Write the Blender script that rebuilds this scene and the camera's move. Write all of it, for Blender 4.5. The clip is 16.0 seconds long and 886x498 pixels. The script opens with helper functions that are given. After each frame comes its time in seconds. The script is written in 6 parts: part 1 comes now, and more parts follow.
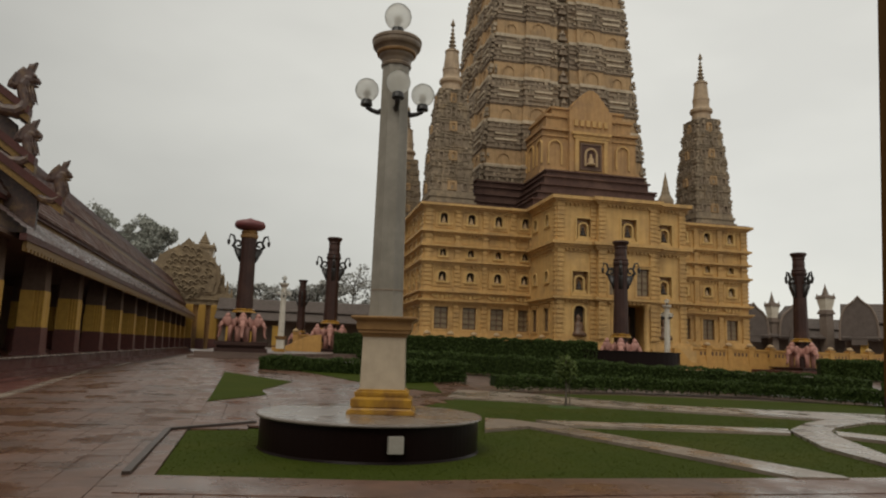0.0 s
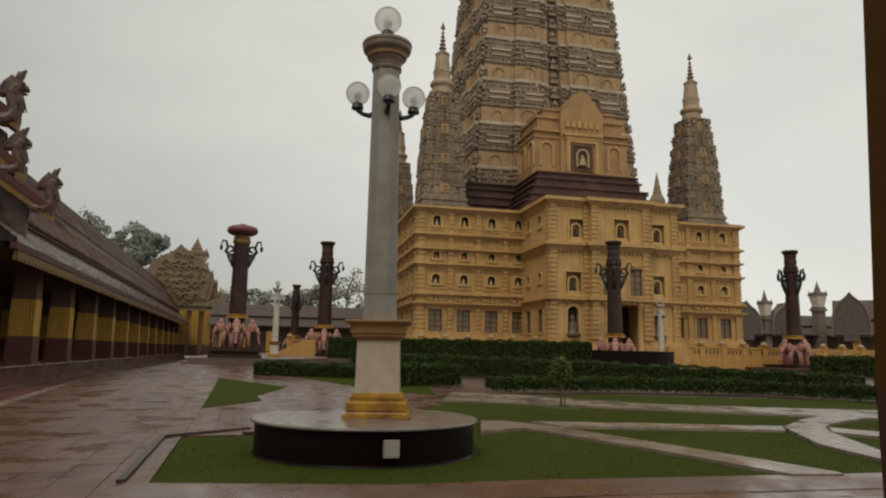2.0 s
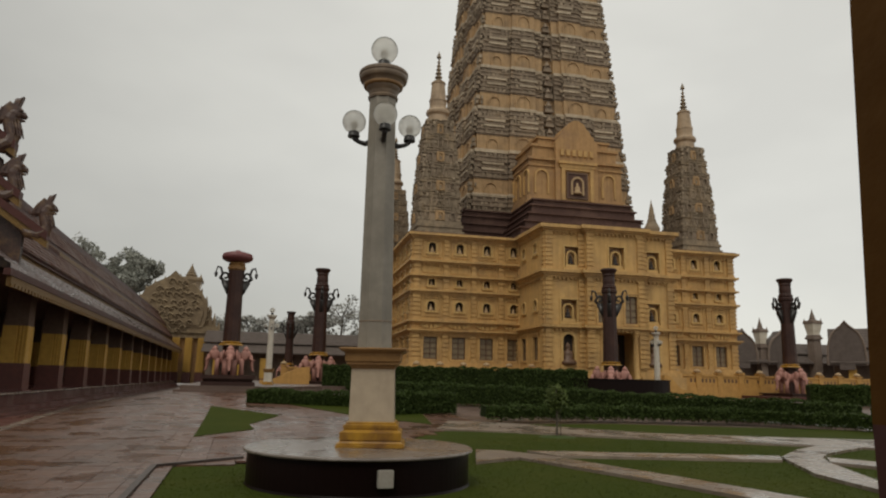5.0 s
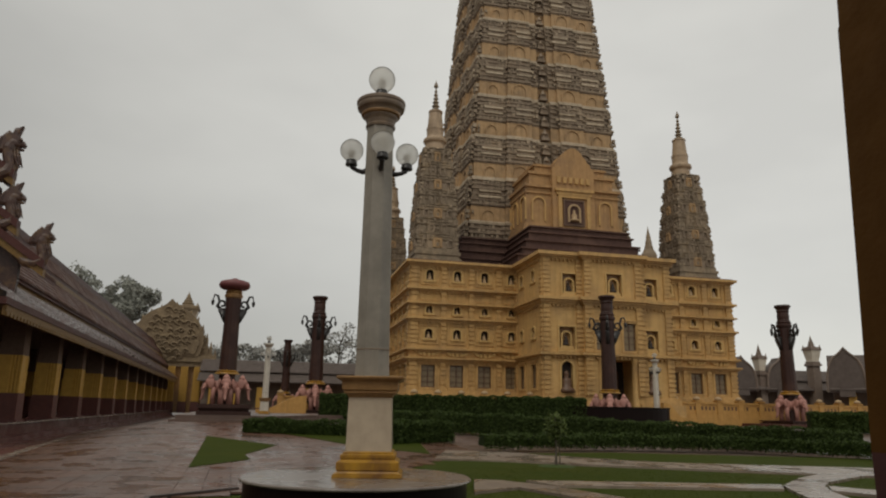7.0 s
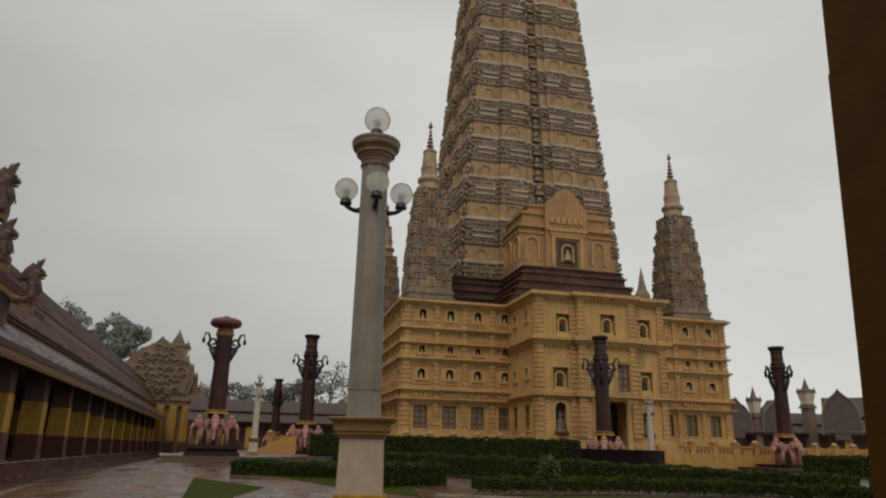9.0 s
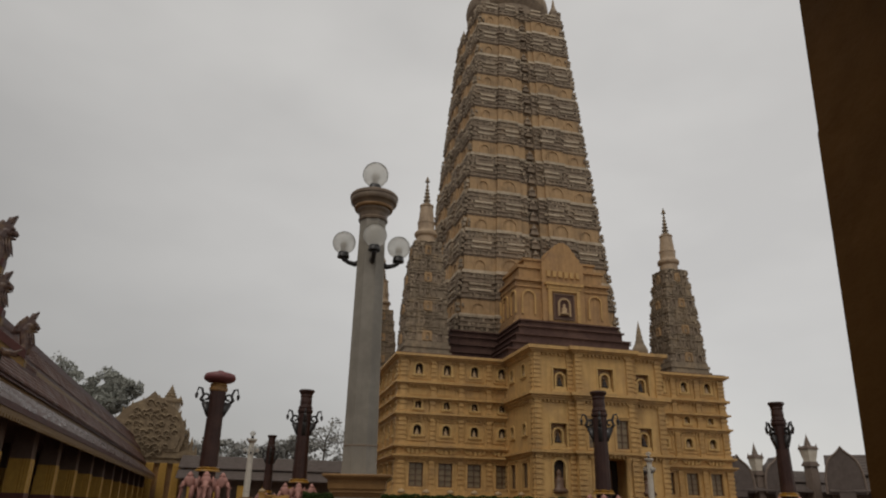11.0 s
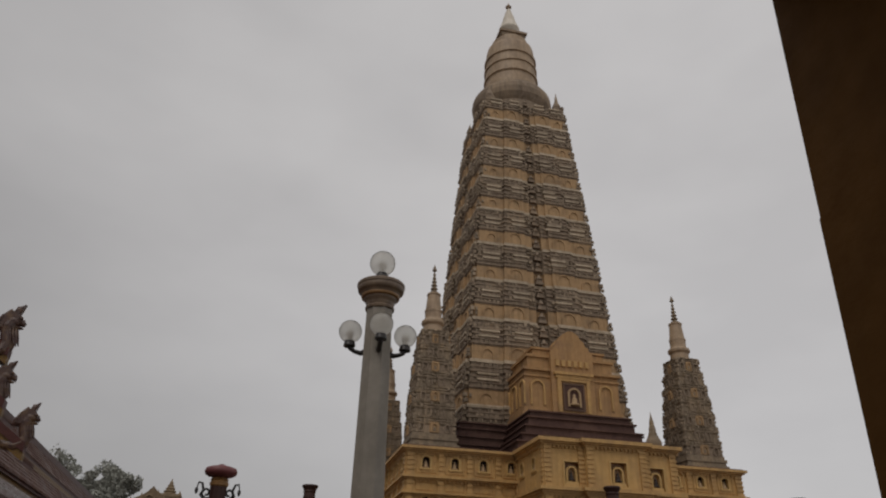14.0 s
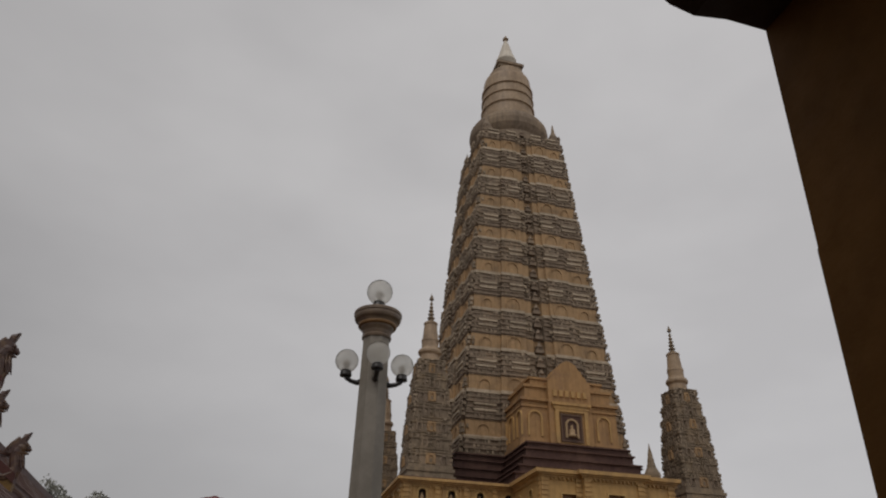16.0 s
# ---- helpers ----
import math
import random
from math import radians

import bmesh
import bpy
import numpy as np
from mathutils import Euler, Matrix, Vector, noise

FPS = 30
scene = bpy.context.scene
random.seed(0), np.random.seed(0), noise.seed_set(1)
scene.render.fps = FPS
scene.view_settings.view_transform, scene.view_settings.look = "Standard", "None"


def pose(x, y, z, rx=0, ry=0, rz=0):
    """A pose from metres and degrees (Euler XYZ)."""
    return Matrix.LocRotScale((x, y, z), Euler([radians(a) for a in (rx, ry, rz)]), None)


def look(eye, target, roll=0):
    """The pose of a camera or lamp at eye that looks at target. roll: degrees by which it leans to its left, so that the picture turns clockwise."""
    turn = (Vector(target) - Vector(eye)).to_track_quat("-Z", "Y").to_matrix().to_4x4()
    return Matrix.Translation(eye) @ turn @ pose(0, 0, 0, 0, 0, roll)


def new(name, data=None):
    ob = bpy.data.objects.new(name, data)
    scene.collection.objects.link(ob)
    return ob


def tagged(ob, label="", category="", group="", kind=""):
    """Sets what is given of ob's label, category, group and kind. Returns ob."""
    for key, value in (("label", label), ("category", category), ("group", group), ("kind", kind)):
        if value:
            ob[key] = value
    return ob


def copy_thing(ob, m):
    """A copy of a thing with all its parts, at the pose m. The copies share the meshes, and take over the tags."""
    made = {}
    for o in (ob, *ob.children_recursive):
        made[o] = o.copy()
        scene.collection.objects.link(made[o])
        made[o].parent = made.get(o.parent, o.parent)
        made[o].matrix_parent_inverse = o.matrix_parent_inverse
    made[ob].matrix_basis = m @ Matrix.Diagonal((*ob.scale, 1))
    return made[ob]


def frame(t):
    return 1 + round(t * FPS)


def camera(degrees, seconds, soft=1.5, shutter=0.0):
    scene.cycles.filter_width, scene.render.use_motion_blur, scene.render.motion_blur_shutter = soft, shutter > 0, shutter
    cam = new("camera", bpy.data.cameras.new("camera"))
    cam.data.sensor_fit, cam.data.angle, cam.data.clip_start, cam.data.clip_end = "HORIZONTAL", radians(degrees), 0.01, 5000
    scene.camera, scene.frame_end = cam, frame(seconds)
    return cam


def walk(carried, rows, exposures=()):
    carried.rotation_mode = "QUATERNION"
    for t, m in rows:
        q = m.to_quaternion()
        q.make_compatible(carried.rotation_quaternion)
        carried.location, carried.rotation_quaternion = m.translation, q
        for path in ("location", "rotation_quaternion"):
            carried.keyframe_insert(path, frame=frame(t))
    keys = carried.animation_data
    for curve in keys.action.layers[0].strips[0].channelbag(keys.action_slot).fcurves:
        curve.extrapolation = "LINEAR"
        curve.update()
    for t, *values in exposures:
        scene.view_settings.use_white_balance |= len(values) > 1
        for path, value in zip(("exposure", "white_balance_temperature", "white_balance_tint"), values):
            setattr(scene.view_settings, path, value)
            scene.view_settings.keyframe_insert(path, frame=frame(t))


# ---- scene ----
cam = camera(65.19, 16.0, soft=2.1)
# the camera stands nearly still and tilts up: seconds, its place, then its turn as Euler angles
ROWS = [
    (0.0, 0.005, 0.012, 1.796, 98.275, -2.003, -15.468),
    (0.5, 0.003, 0.008, 1.793, 98.625, -1.004, -15.730),
    (1.0, 0.003, 0.005, 1.791, 98.594, -1.057, -15.877),
    (1.5, 0.007, 0.007, 1.793, 98.420, -0.962, -15.826),
    (2.0, 0.010, 0.012, 1.795, 98.504, -1.111, -15.897),
    (2.5, 0.008, 0.020, 1.796, 98.552, -1.129, -15.948),
    (3.0, 0.016, 0.027, 1.797, 98.620, -1.039, -15.920),
    (3.5, 0.014, 0.027, 1.799, 98.860, -1.021, -15.969),
    (4.0, 0.011, 0.018, 1.802, 99.481, -1.123, -16.137),
    (6.5, 0.008, 0.002, 1.805, 102.520, -1.095, -16.363),
    (7.0, 0.009, -0.002, 1.805, 103.012, -1.013, -16.470),
    (7.5, 0.008, 0.002, 1.808, 103.208, -1.155, -16.480),
    (8.0, 0.010, 0.007, 1.811, 104.315, -1.294, -16.591),
    (8.5, 0.016, 0.015, 1.815, 105.226, -1.307, -16.755),
    (9.0, 0.009, 0.013, 1.816, 106.240, -1.278, -17.098),
    (11.5, -0.014, -0.009, 1.800, 112.110, -1.261, -17.421),
    (12.0, -0.014, -0.007, 1.801, 113.657, -1.373, -17.340),
    (12.5, -0.011, -0.007, 1.797, 114.949, -1.658, -16.825),
    (13.0, -0.011, -0.006, 1.794, 116.170, -1.563, -16.791),
    (13.5, -0.009, -0.004, 1.791, 117.055, -1.392, -16.784),
    (14.0, -0.002, -0.005, 1.800, 117.981, -1.387, -16.807),
    (14.5, -0.004, -0.002, 1.803, 118.574, -1.162, -16.857),
    (15.0, -0.005, -0.001, 1.806, 119.059, -1.137, -16.916),
    (15.5, -0.004, -0.003, 1.804, 119.647, -1.390, -17.000),
    (16.0, -0.008, -0.002, 1.800, 120.380, -1.453, -17.122),
]
walk(cam, [(t, pose(x, y, z, rx, ry, rz)) for t, x, y, z, rx, ry, rz in ROWS],
     exposures=[(0.0, 0.29, 6850, 6), (4.0, 0.29, 6850, 6), (6.5, 0.15, 6780, 7), (9.0, 0.07, 6720, 8), (12.5, -0.14, 6600, 12), (16.0, -0.24, 6500, 13)])

# ---------------- sky and light: a rainy, overcast day ----------------
world = bpy.data.worlds.new("overcast_sky")
scene.world = world
world.use_nodes = True
wn, wl = world.node_tree.nodes, world.node_tree.links
wbg = wn["Background"]
wsky = wn.new("ShaderNodeTexSky")
wsky.sky_type = "NISHITA"
wsky.sun_disc = False
wsky.sun_elevation, wsky.sun_rotation = radians(50), radians(200)
wco = wn.new("ShaderNodeTexCoord")
wmap = wn.new("ShaderNodeMapping")
wmap.inputs["Scale"].default_value = (1.0, 1.0, 2.2)
wl.new(wco.outputs["Generated"], wmap.inputs["Vector"])
wno = wn.new("ShaderNodeTexNoise")
wno.inputs["Scale"].default_value, wno.inputs["Detail"].default_value, wno.inputs["Roughness"].default_value = 2.2, 4.0, 0.5
wl.new(wmap.outputs[0], wno.inputs["Vector"])
wramp = wn.new("ShaderNodeValToRGB")
wramp.color_ramp.elements[0].position, wramp.color_ramp.elements[0].color = 0.3, (5.4, 5.35, 5.25, 1)
wramp.color_ramp.elements[1].position, wramp.color_ramp.elements[1].color = 0.72, (6.6, 6.55, 6.4, 1)
wl.new(wno.outputs["Fac"], wramp.inputs[0])
wmix = wn.new("ShaderNodeMixRGB")
wmix.inputs[0].default_value = 0.93
wl.new(wsky.outputs[0], wmix.inputs[1])
wl.new(wramp.outputs[0], wmix.inputs[2])
wxyz = wn.new("ShaderNodeSeparateXYZ")
wl.new(wco.outputs["Generated"], wxyz.inputs[0])
wgr = wn.new("ShaderNodeMapRange")          # thinner cloud towards the east
wgr.inputs[1].default_value, wgr.inputs[2].default_value, wgr.inputs[3].default_value, wgr.inputs[4].default_value = -0.8, 0.45, 0.70, 1.06
wl.new(wxyz.outputs[0], wgr.inputs[0])
wmul = wn.new("ShaderNodeMixRGB")
wmul.blend_type = "MULTIPLY"
wmul.inputs[0].default_value = 1.0
wl.new(wmix.outputs[0], wmul.inputs[1])
wl.new(wgr.outputs[0], wmul.inputs[2])
wgz = wn.new("ShaderNodeMapRange")          # denser towards the horizon in the west, where the rain hangs
wgz.inputs[1].default_value, wgz.inputs[2].default_value, wgz.inputs[3].default_value, wgz.inputs[4].default_value = 0.0, 0.40, 0.73, 1.0
wlow = wn.new("ShaderNodeMath")
wlow.operation = "MULTIPLY_ADD"
wlow.inputs[1].default_value = 0.5
wl.new(wxyz.outputs[0], wlow.inputs[0])
wl.new(wxyz.outputs[2], wlow.inputs[2])
wl.new(wlow.outputs[0], wgz.inputs[0])
wmul2 = wn.new("ShaderNodeMixRGB")
wmul2.blend_type = "MULTIPLY"
wmul2.inputs[0].default_value = 1.0
wl.new(wmul.outputs[0], wmul2.inputs[1])
wl.new(wgz.outputs[0], wmul2.inputs[2])
wl.new(wmul2.outputs[0], wbg.inputs["Color"])
wbg.inputs["Strength"].default_value = 0.1

sun = new("sun", bpy.data.lights.new("sun", "SUN"))
sun.data.energy, sun.data.angle, sun.data.color = 0.95, radians(25), (1.0, 0.96, 0.9)
sun.matrix_world = look((0, 0, 60), (28, 34, 0))

# ---------------- materials ----------------
def material(name, c1, c2, scale=3.0, rough=0.7, c3=None, scale3=0.6, metal=0.0, bump=0.15, bump_scale=30.0,
             island=0.0, obj=0.0, streak=0.0, wet=0.0, spec=0.5):
    """Two colours mixed by fine noise, a third by broad stains; bump; variation by island or object; vertical streaks; wet patches."""
    m = bpy.data.materials.new(name)
    m.use_nodes = True
    n, l = m.node_tree.nodes, m.node_tree.links
    b = n["Principled BSDF"]
    co = n.new("ShaderNodeTexCoord")
    def nz(sc, det, vec):
        t = n.new("ShaderNodeTexNoise")
        t.inputs["Scale"].default_value, t.inputs["Detail"].default_value, t.inputs["Roughness"].default_value = sc, det, 0.6
        l.new(vec, t.inputs["Vector"])
        return t.outputs["Fac"]
    def ramp(src, lo, hi):
        r = n.new("ShaderNodeMapRange")
        r.inputs[1].default_value, r.inputs[2].default_value = lo, hi
        l.new(src, r.inputs[0])
        return r.outputs[0]
    def mix(fac, a, bb, kind="MIX"):
        x = n.new("ShaderNodeMixRGB")
        x.blend_type = kind
        for i, v in ((0, fac), (1, a), (2, bb)):
            if isinstance(v, (int, float)):
                x.inputs[i].default_value = v
            elif isinstance(v, tuple):
                x.inputs[i].default_value = (*v, 1)
            else:
                l.new(v, x.inputs[i])
        return x.outputs[0]
    g = n.new("ShaderNodeNewGeometry")
    pos = g.outputs["Position"]
    col = mix(ramp(nz(scale, 6, pos), 0.35, 0.65), c1, c2)
    if c3:
        col = mix(ramp(nz(scale3, 5, pos), 0.48, 0.68), col, c3)
    if streak:
        mp = n.new("ShaderNodeMapping")
        mp.inputs["Scale"].default_value = (1.6, 1.6, 0.14)
        l.new(pos, mp.inputs["Vector"])
        s = n.new("ShaderNodeMath")
        s.operation = "MULTIPLY"
        s.inputs[1].default_value = streak
        l.new(ramp(nz(1.6, 5, mp.outputs[0]), 0.45, 0.75), s.inputs[0])
        col = mix(s.outputs[0], col, tuple(0.28 * v for v in c1))
    if island or obj:
        src = g.outputs["Random Per Island"] if island else n.new("ShaderNodeObjectInfo").outputs["Random"]
        amt = island or obj
        r = n.new("ShaderNodeMapRange")
        r.inputs[3].default_value, r.inputs[4].default_value = 1 - amt, 1 + amt * 0.7
        l.new(src, r.inputs[0])
        hs = n.new("ShaderNodeHueSaturation")
        l.new(r.outputs[0], hs.inputs["Value"])
        l.new(col, hs.inputs["Color"])
        col = hs.outputs[0]
    l.new(col, b.inputs["Base Color"])
    b.inputs["Metallic"].default_value = metal
    b.inputs["Specular IOR Level"].default_value = spec
    if wet:
        r = n.new("ShaderNodeMapRange")
        r.inputs[1].default_value, r.inputs[2].default_value = 0.42, 0.6
        r.inputs[3].default_value, r.inputs[4].default_value = rough, wet
        l.new(nz(0.7, 5, pos), r.inputs[0])
        l.new(r.outputs[0], b.inputs["Roughness"])
    else:
        r = n.new("ShaderNodeMapRange")
        r.inputs[3].default_value, r.inputs[4].default_value = max(0.03, rough - 0.12), min(1, rough + 0.12)
        l.new(nz(scale * 2, 3, pos), r.inputs[0])
        l.new(r.outputs[0], b.inputs["Roughness"])
    if bump:
        bp = n.new("ShaderNodeBump")
        bp.inputs["Strength"].default_value, bp.inputs["Distance"].default_value = bump, 0.02
        l.new(nz(bump_scale, 4, pos), bp.inputs["Height"])
        l.new(bp.outputs[0], b.inputs["Normal"])
    return m


OCHRE = material("ochre_stucco", (0.58, 0.36, 0.135), (0.50, 0.30, 0.105), 1.3, 0.75, (0.43, 0.265, 0.11), 0.5, streak=0.35, bump=0.3, bump_scale=9)
OCHRE_T = material("ochre_moulding", (0.57, 0.35, 0.13), (0.47, 0.28, 0.10), 3.0, 0.7, (0.40, 0.245, 0.10), 0.5, streak=0.35, bump_scale=9)
ORANGE = material("orange_stucco", (0.43, 0.25, 0.105), (0.37, 0.21, 0.085), 2.0, 0.75, (0.28, 0.165, 0.085), 0.4, streak=0.5)
# TIERY and TIERD are lightened: distance haze is put into the tower's colours
TIERY = material("hazed_ochre_stucco", (0.46, 0.305, 0.165), (0.385, 0.25, 0.13), 2.5, 0.85, (0.28, 0.19, 0.11), 0.45, streak=0.5, bump_scale=8, spec=0.3)
TIERD = material("weathered_hazed_moulding", (0.29, 0.225, 0.165), (0.205, 0.155, 0.11), 2.0, 0.9, (0.35, 0.265, 0.18), 0.25, streak=0.5, bump=0.3, bump_scale=6, spec=0.3)
SPIRED = material("dark_weathered_spire_stone", (0.275, 0.215, 0.15), (0.195, 0.15, 0.105), 2.5, 0.9, (0.36, 0.27, 0.17), 0.5, streak=0.45, bump=0.3, bump_scale=6, spec=0.3)
WHITEPOLE = material("white_painted_lamp_post", (0.56, 0.51, 0.43), (0.49, 0.44, 0.37), 3.0, 0.5, streak=0.2)
TIERP = material("pale_grey_panel", (0.52, 0.43, 0.32), (0.43, 0.345, 0.25), 4.0, 0.85, (0.36, 0.28, 0.19), 0.8, streak=0.4, obj=0.25, spec=0.3)
TIERB = material("mixed_pale_relief_stone", (0.36, 0.285, 0.205), (0.28, 0.22, 0.155), 3.0, 0.9, (0.22, 0.17, 0.12), 0.6, streak=0.4, island=0.35, spec=0.2)
MAROON = material("maroon_roof_tile", (0.105, 0.058, 0.046), (0.080, 0.044, 0.036), 3.0, 0.7, (0.135, 0.078, 0.06), 0.5, bump=0.3, bump_scale=14, streak=0.3, spec=0.2)
# Near-black puts interior shade into niche backs, core and entrance sheet
DARKIN = material("shade_black_recess", (0.035, 0.025, 0.018), (0.025, 0.018, 0.014), 4.0, 0.8)
GLASSY = material("grey_window_glass", (0.235, 0.175, 0.10), (0.18, 0.13, 0.075), 1.2, 0.3, bump=0.02, spec=0.35)
FRAMEB = material("brown_window_frame", (0.12, 0.062, 0.03), (0.09, 0.045, 0.024), 8.0, 0.5)
STATUE = material("pale_statue_stone", (0.42, 0.29, 0.16), (0.32, 0.215, 0.115), 6.0, 0.7)
CREAM = material("cream_surround", (0.58, 0.38, 0.15), (0.49, 0.31, 0.11), 4.0, 0.7, streak=0.2)
GOLDC = material("pale_gold_dome", (0.43, 0.31, 0.20), (0.35, 0.25, 0.155), 1.5, 0.6, (0.27, 0.19, 0.12), 0.5, streak=0.4)
WHITEP = material("white_spire_plaster", (0.66, 0.60, 0.50), (0.55, 0.48, 0.38), 1.0, 0.5, streak=0.15)
POLE = material("grey_painted_concrete", (0.25, 0.222, 0.18), (0.215, 0.19, 0.152), 5.0, 0.5, (0.18, 0.157, 0.125), 1.3, streak=0.3)
PEDEST = material("beige_wet_plaster", (0.46, 0.37, 0.27), (0.40, 0.32, 0.23), 4.0, 0.45, streak=0.25)
GOLDB = material("gold_painted_moulding", (0.42, 0.225, 0.025), (0.27, 0.135, 0.022), 5.0, 0.35, (0.16, 0.075, 0.022), 2.2)
CAPBR = material("ochre_brown_moulding", (0.30, 0.165, 0.06), (0.22, 0.115, 0.04), 6.0, 0.45, streak=0.3)
GRANITE = material("polished_dark_granite", (0.006, 0.0028, 0.0025), (0.010, 0.0048, 0.004), 60.0, 0.35, bump=0.02, spec=0.08)
KERB = material("wet_dark_kerb_stone", (0.055, 0.036, 0.028), (0.038, 0.025, 0.02), 8.0, 0.5, bump=0.3)
CAPGREY = material("brown_grey_stone_capital", (0.22, 0.155, 0.10), (0.17, 0.12, 0.078), 6.0, 0.5, (0.12, 0.085, 0.06), 2.0, streak=0.3)
SLABTOP = material("wet_grey_terrazzo", (0.20, 0.165, 0.14), (0.155, 0.125, 0.105), 8.0, 0.3, (0.12, 0.095, 0.08), 1.5, wet=0.06, bump=0.05)
IRON = material("black_painted_iron", (0.016, 0.014, 0.013), (0.024, 0.02, 0.018), 20.0, 0.4)
PLASTIC = material("white_grey_plastic_box", (0.36, 0.33, 0.29), (0.32, 0.29, 0.25), 10.0, 0.4)
GRASS = material("lawn_grass", (0.038, 0.050, 0.005), (0.031, 0.042, 0.004), 25.0, 0.95, (0.047, 0.053, 0.007), 0.35, bump=0.4, bump_scale=60, spec=0.08)
BLADE = material("grass_blade", (0.044, 0.059, 0.006), (0.037, 0.050, 0.005), 2.0, 0.9, (0.052, 0.060, 0.008), 0.35, island=0.05, bump=0, spec=0.04)
EARTH = material("wet_paved_ground", (0.15, 0.10, 0.08), (0.115, 0.078, 0.062), 0.8, 0.55, (0.09, 0.063, 0.052), 0.25, wet=0.28, bump=0.1, bump_scale=20, spec=0.35)
PAVER = material("wet_red_paver", (0.135, 0.070, 0.045), (0.10, 0.051, 0.034), 3.0, 0.46, (0.075, 0.045, 0.033), 0.5, island=0.1, wet=0.17, bump=0.06, bump_scale=40, spec=0.33)
PAVEG = material("wet_grey_path_slab", (0.27, 0.215, 0.17), (0.21, 0.165, 0.13), 3.0, 0.4, (0.16, 0.12, 0.095), 0.5, island=0.2, wet=0.12, bump=0.06, bump_scale=40)
REDSTEP = material("dark_red_step", (0.10, 0.034, 0.026), (0.078, 0.027, 0.021), 3.0, 0.5, (0.11, 0.05, 0.04), 0.4, wet=0.32, spec=0.25)
REDCOL = material("dark_red_column_base", (0.105, 0.03, 0.022), (0.08, 0.024, 0.018), 4.0, 0.5)
YELCOL = material("yellow_painted_column", (0.50, 0.29, 0.05), (0.42, 0.235, 0.04), 4.0, 0.6, streak=0.2)
BROWNC = material("brown_inner_timber", (0.12, 0.074, 0.05), (0.09, 0.055, 0.037), 5.0, 0.7)
ROOFT = material("wet_brown_roof_tile", (0.115, 0.058, 0.043), (0.078, 0.038, 0.029), 3.0, 0.65, (0.14, 0.085, 0.066), 0.8, bump=0.15, wet=0.45, spec=0.07)
ROOFR = material("maroon_roof_edge", (0.085, 0.031, 0.026), (0.064, 0.024, 0.020), 4.0, 0.5, (0.052, 0.021, 0.018), 0.8, spec=0.2)
GILT = material("gilded_eave_band", (0.20, 0.115, 0.026), (0.11, 0.058, 0.018), 14.0, 0.5, bump=0.5, bump_scale=22, spec=0.3)
NAGA = material("worn_gilt_red_carving", (0.078, 0.037, 0.026), (0.048, 0.025, 0.020), 7.0, 0.45, (0.14, 0.08, 0.038), 3.0, bump=0.4)
CARVED = material("brown_carved_gable", (0.235, 0.175, 0.11), (0.17, 0.125, 0.08), 4.0, 0.75, (0.29, 0.22, 0.135), 1.2, bump=0.5, bump_scale=8, spec=0.2)
PILLAR = material("dark_brown_pillar", (0.045, 0.021, 0.016), (0.034, 0.016, 0.013), 5.0, 0.5, (0.058, 0.028, 0.021), 0.8, spec=0.25)
DISC = material("dusty_red_lotus", (0.17, 0.048, 0.048), (0.13, 0.037, 0.037), 5.0, 0.5)
PINK = material("pink_elephant_stone", (0.43, 0.21, 0.17), (0.34, 0.16, 0.125), 5.0, 0.6, (0.26, 0.125, 0.10), 1.5)
LEAF = material("dark_hedge_leaf", (0.048, 0.072, 0.016), (0.034, 0.053, 0.012), 6.0, 0.65, island=0.3, bump=0, spec=0.15)
# Wet tile made paler than ROOFT: sky sheen is put into its lilac colour
ROOFL = material("wet_sheen_pale_roof_tile", (0.215, 0.155, 0.145), (0.165, 0.118, 0.11), 3.0, 0.45, (0.12, 0.08, 0.074), 0.5, streak=0.2, wet=0.25, spec=0.35)
YOUNG = material("young_green_leaf", (0.075, 0.10, 0.022), (0.055, 0.075, 0.016), 6.0, 0.7, island=0.4, bump=0, spec=0.25)
# Leaf green darkened: shade between the leaves is put into the core's colour
HEDGEC = material("shade_dark_hedge_core", (0.022, 0.032, 0.010), (0.016, 0.024, 0.008), 5.0, 0.9, spec=0.1)
# Distant leaves, walls and roofs are paled: haze is put into these colours
TREEL = material("hazed_green_leaf", (0.33, 0.335, 0.295), (0.27, 0.275, 0.24), 2.0, 0.9, island=0.15, bump=0, spec=0.2)
FARTREE = material("hazed_pale_leaf", (0.33, 0.325, 0.30), (0.28, 0.275, 0.25), 2.0, 0.9, island=0.15, bump=0, spec=0.2)
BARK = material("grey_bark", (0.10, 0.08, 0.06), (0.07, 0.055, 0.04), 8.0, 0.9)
FARW = material("hazed_brown_far_wall", (0.215, 0.165, 0.13), (0.175, 0.13, 0.105), 1.5, 0.8, streak=0.3)
FARR = material("hazed_grey_far_roof", (0.125, 0.10, 0.088), (0.10, 0.08, 0.07), 1.5, 0.7, spec=0.2)
FENCE = material("orange_yellow_fence", (0.50, 0.275, 0.075), (0.42, 0.22, 0.06), 3.0, 0.65, streak=0.25)
# Yellow paint darkened: the gallery's shade is put into this colour
NEARC = material("shade_dark_yellow_column", (0.15, 0.068, 0.014), (0.12, 0.054, 0.011), 5.0, 0.7, streak=0.2, spec=0.1)
CEIL = material("dark_timber_ceiling", (0.045, 0.03, 0.02), (0.035, 0.023, 0.016), 4.0, 0.7)
TILEF = material("gallery_floor_tile", (0.16, 0.09, 0.07), (0.13, 0.07, 0.055), 3.0, 0.3)


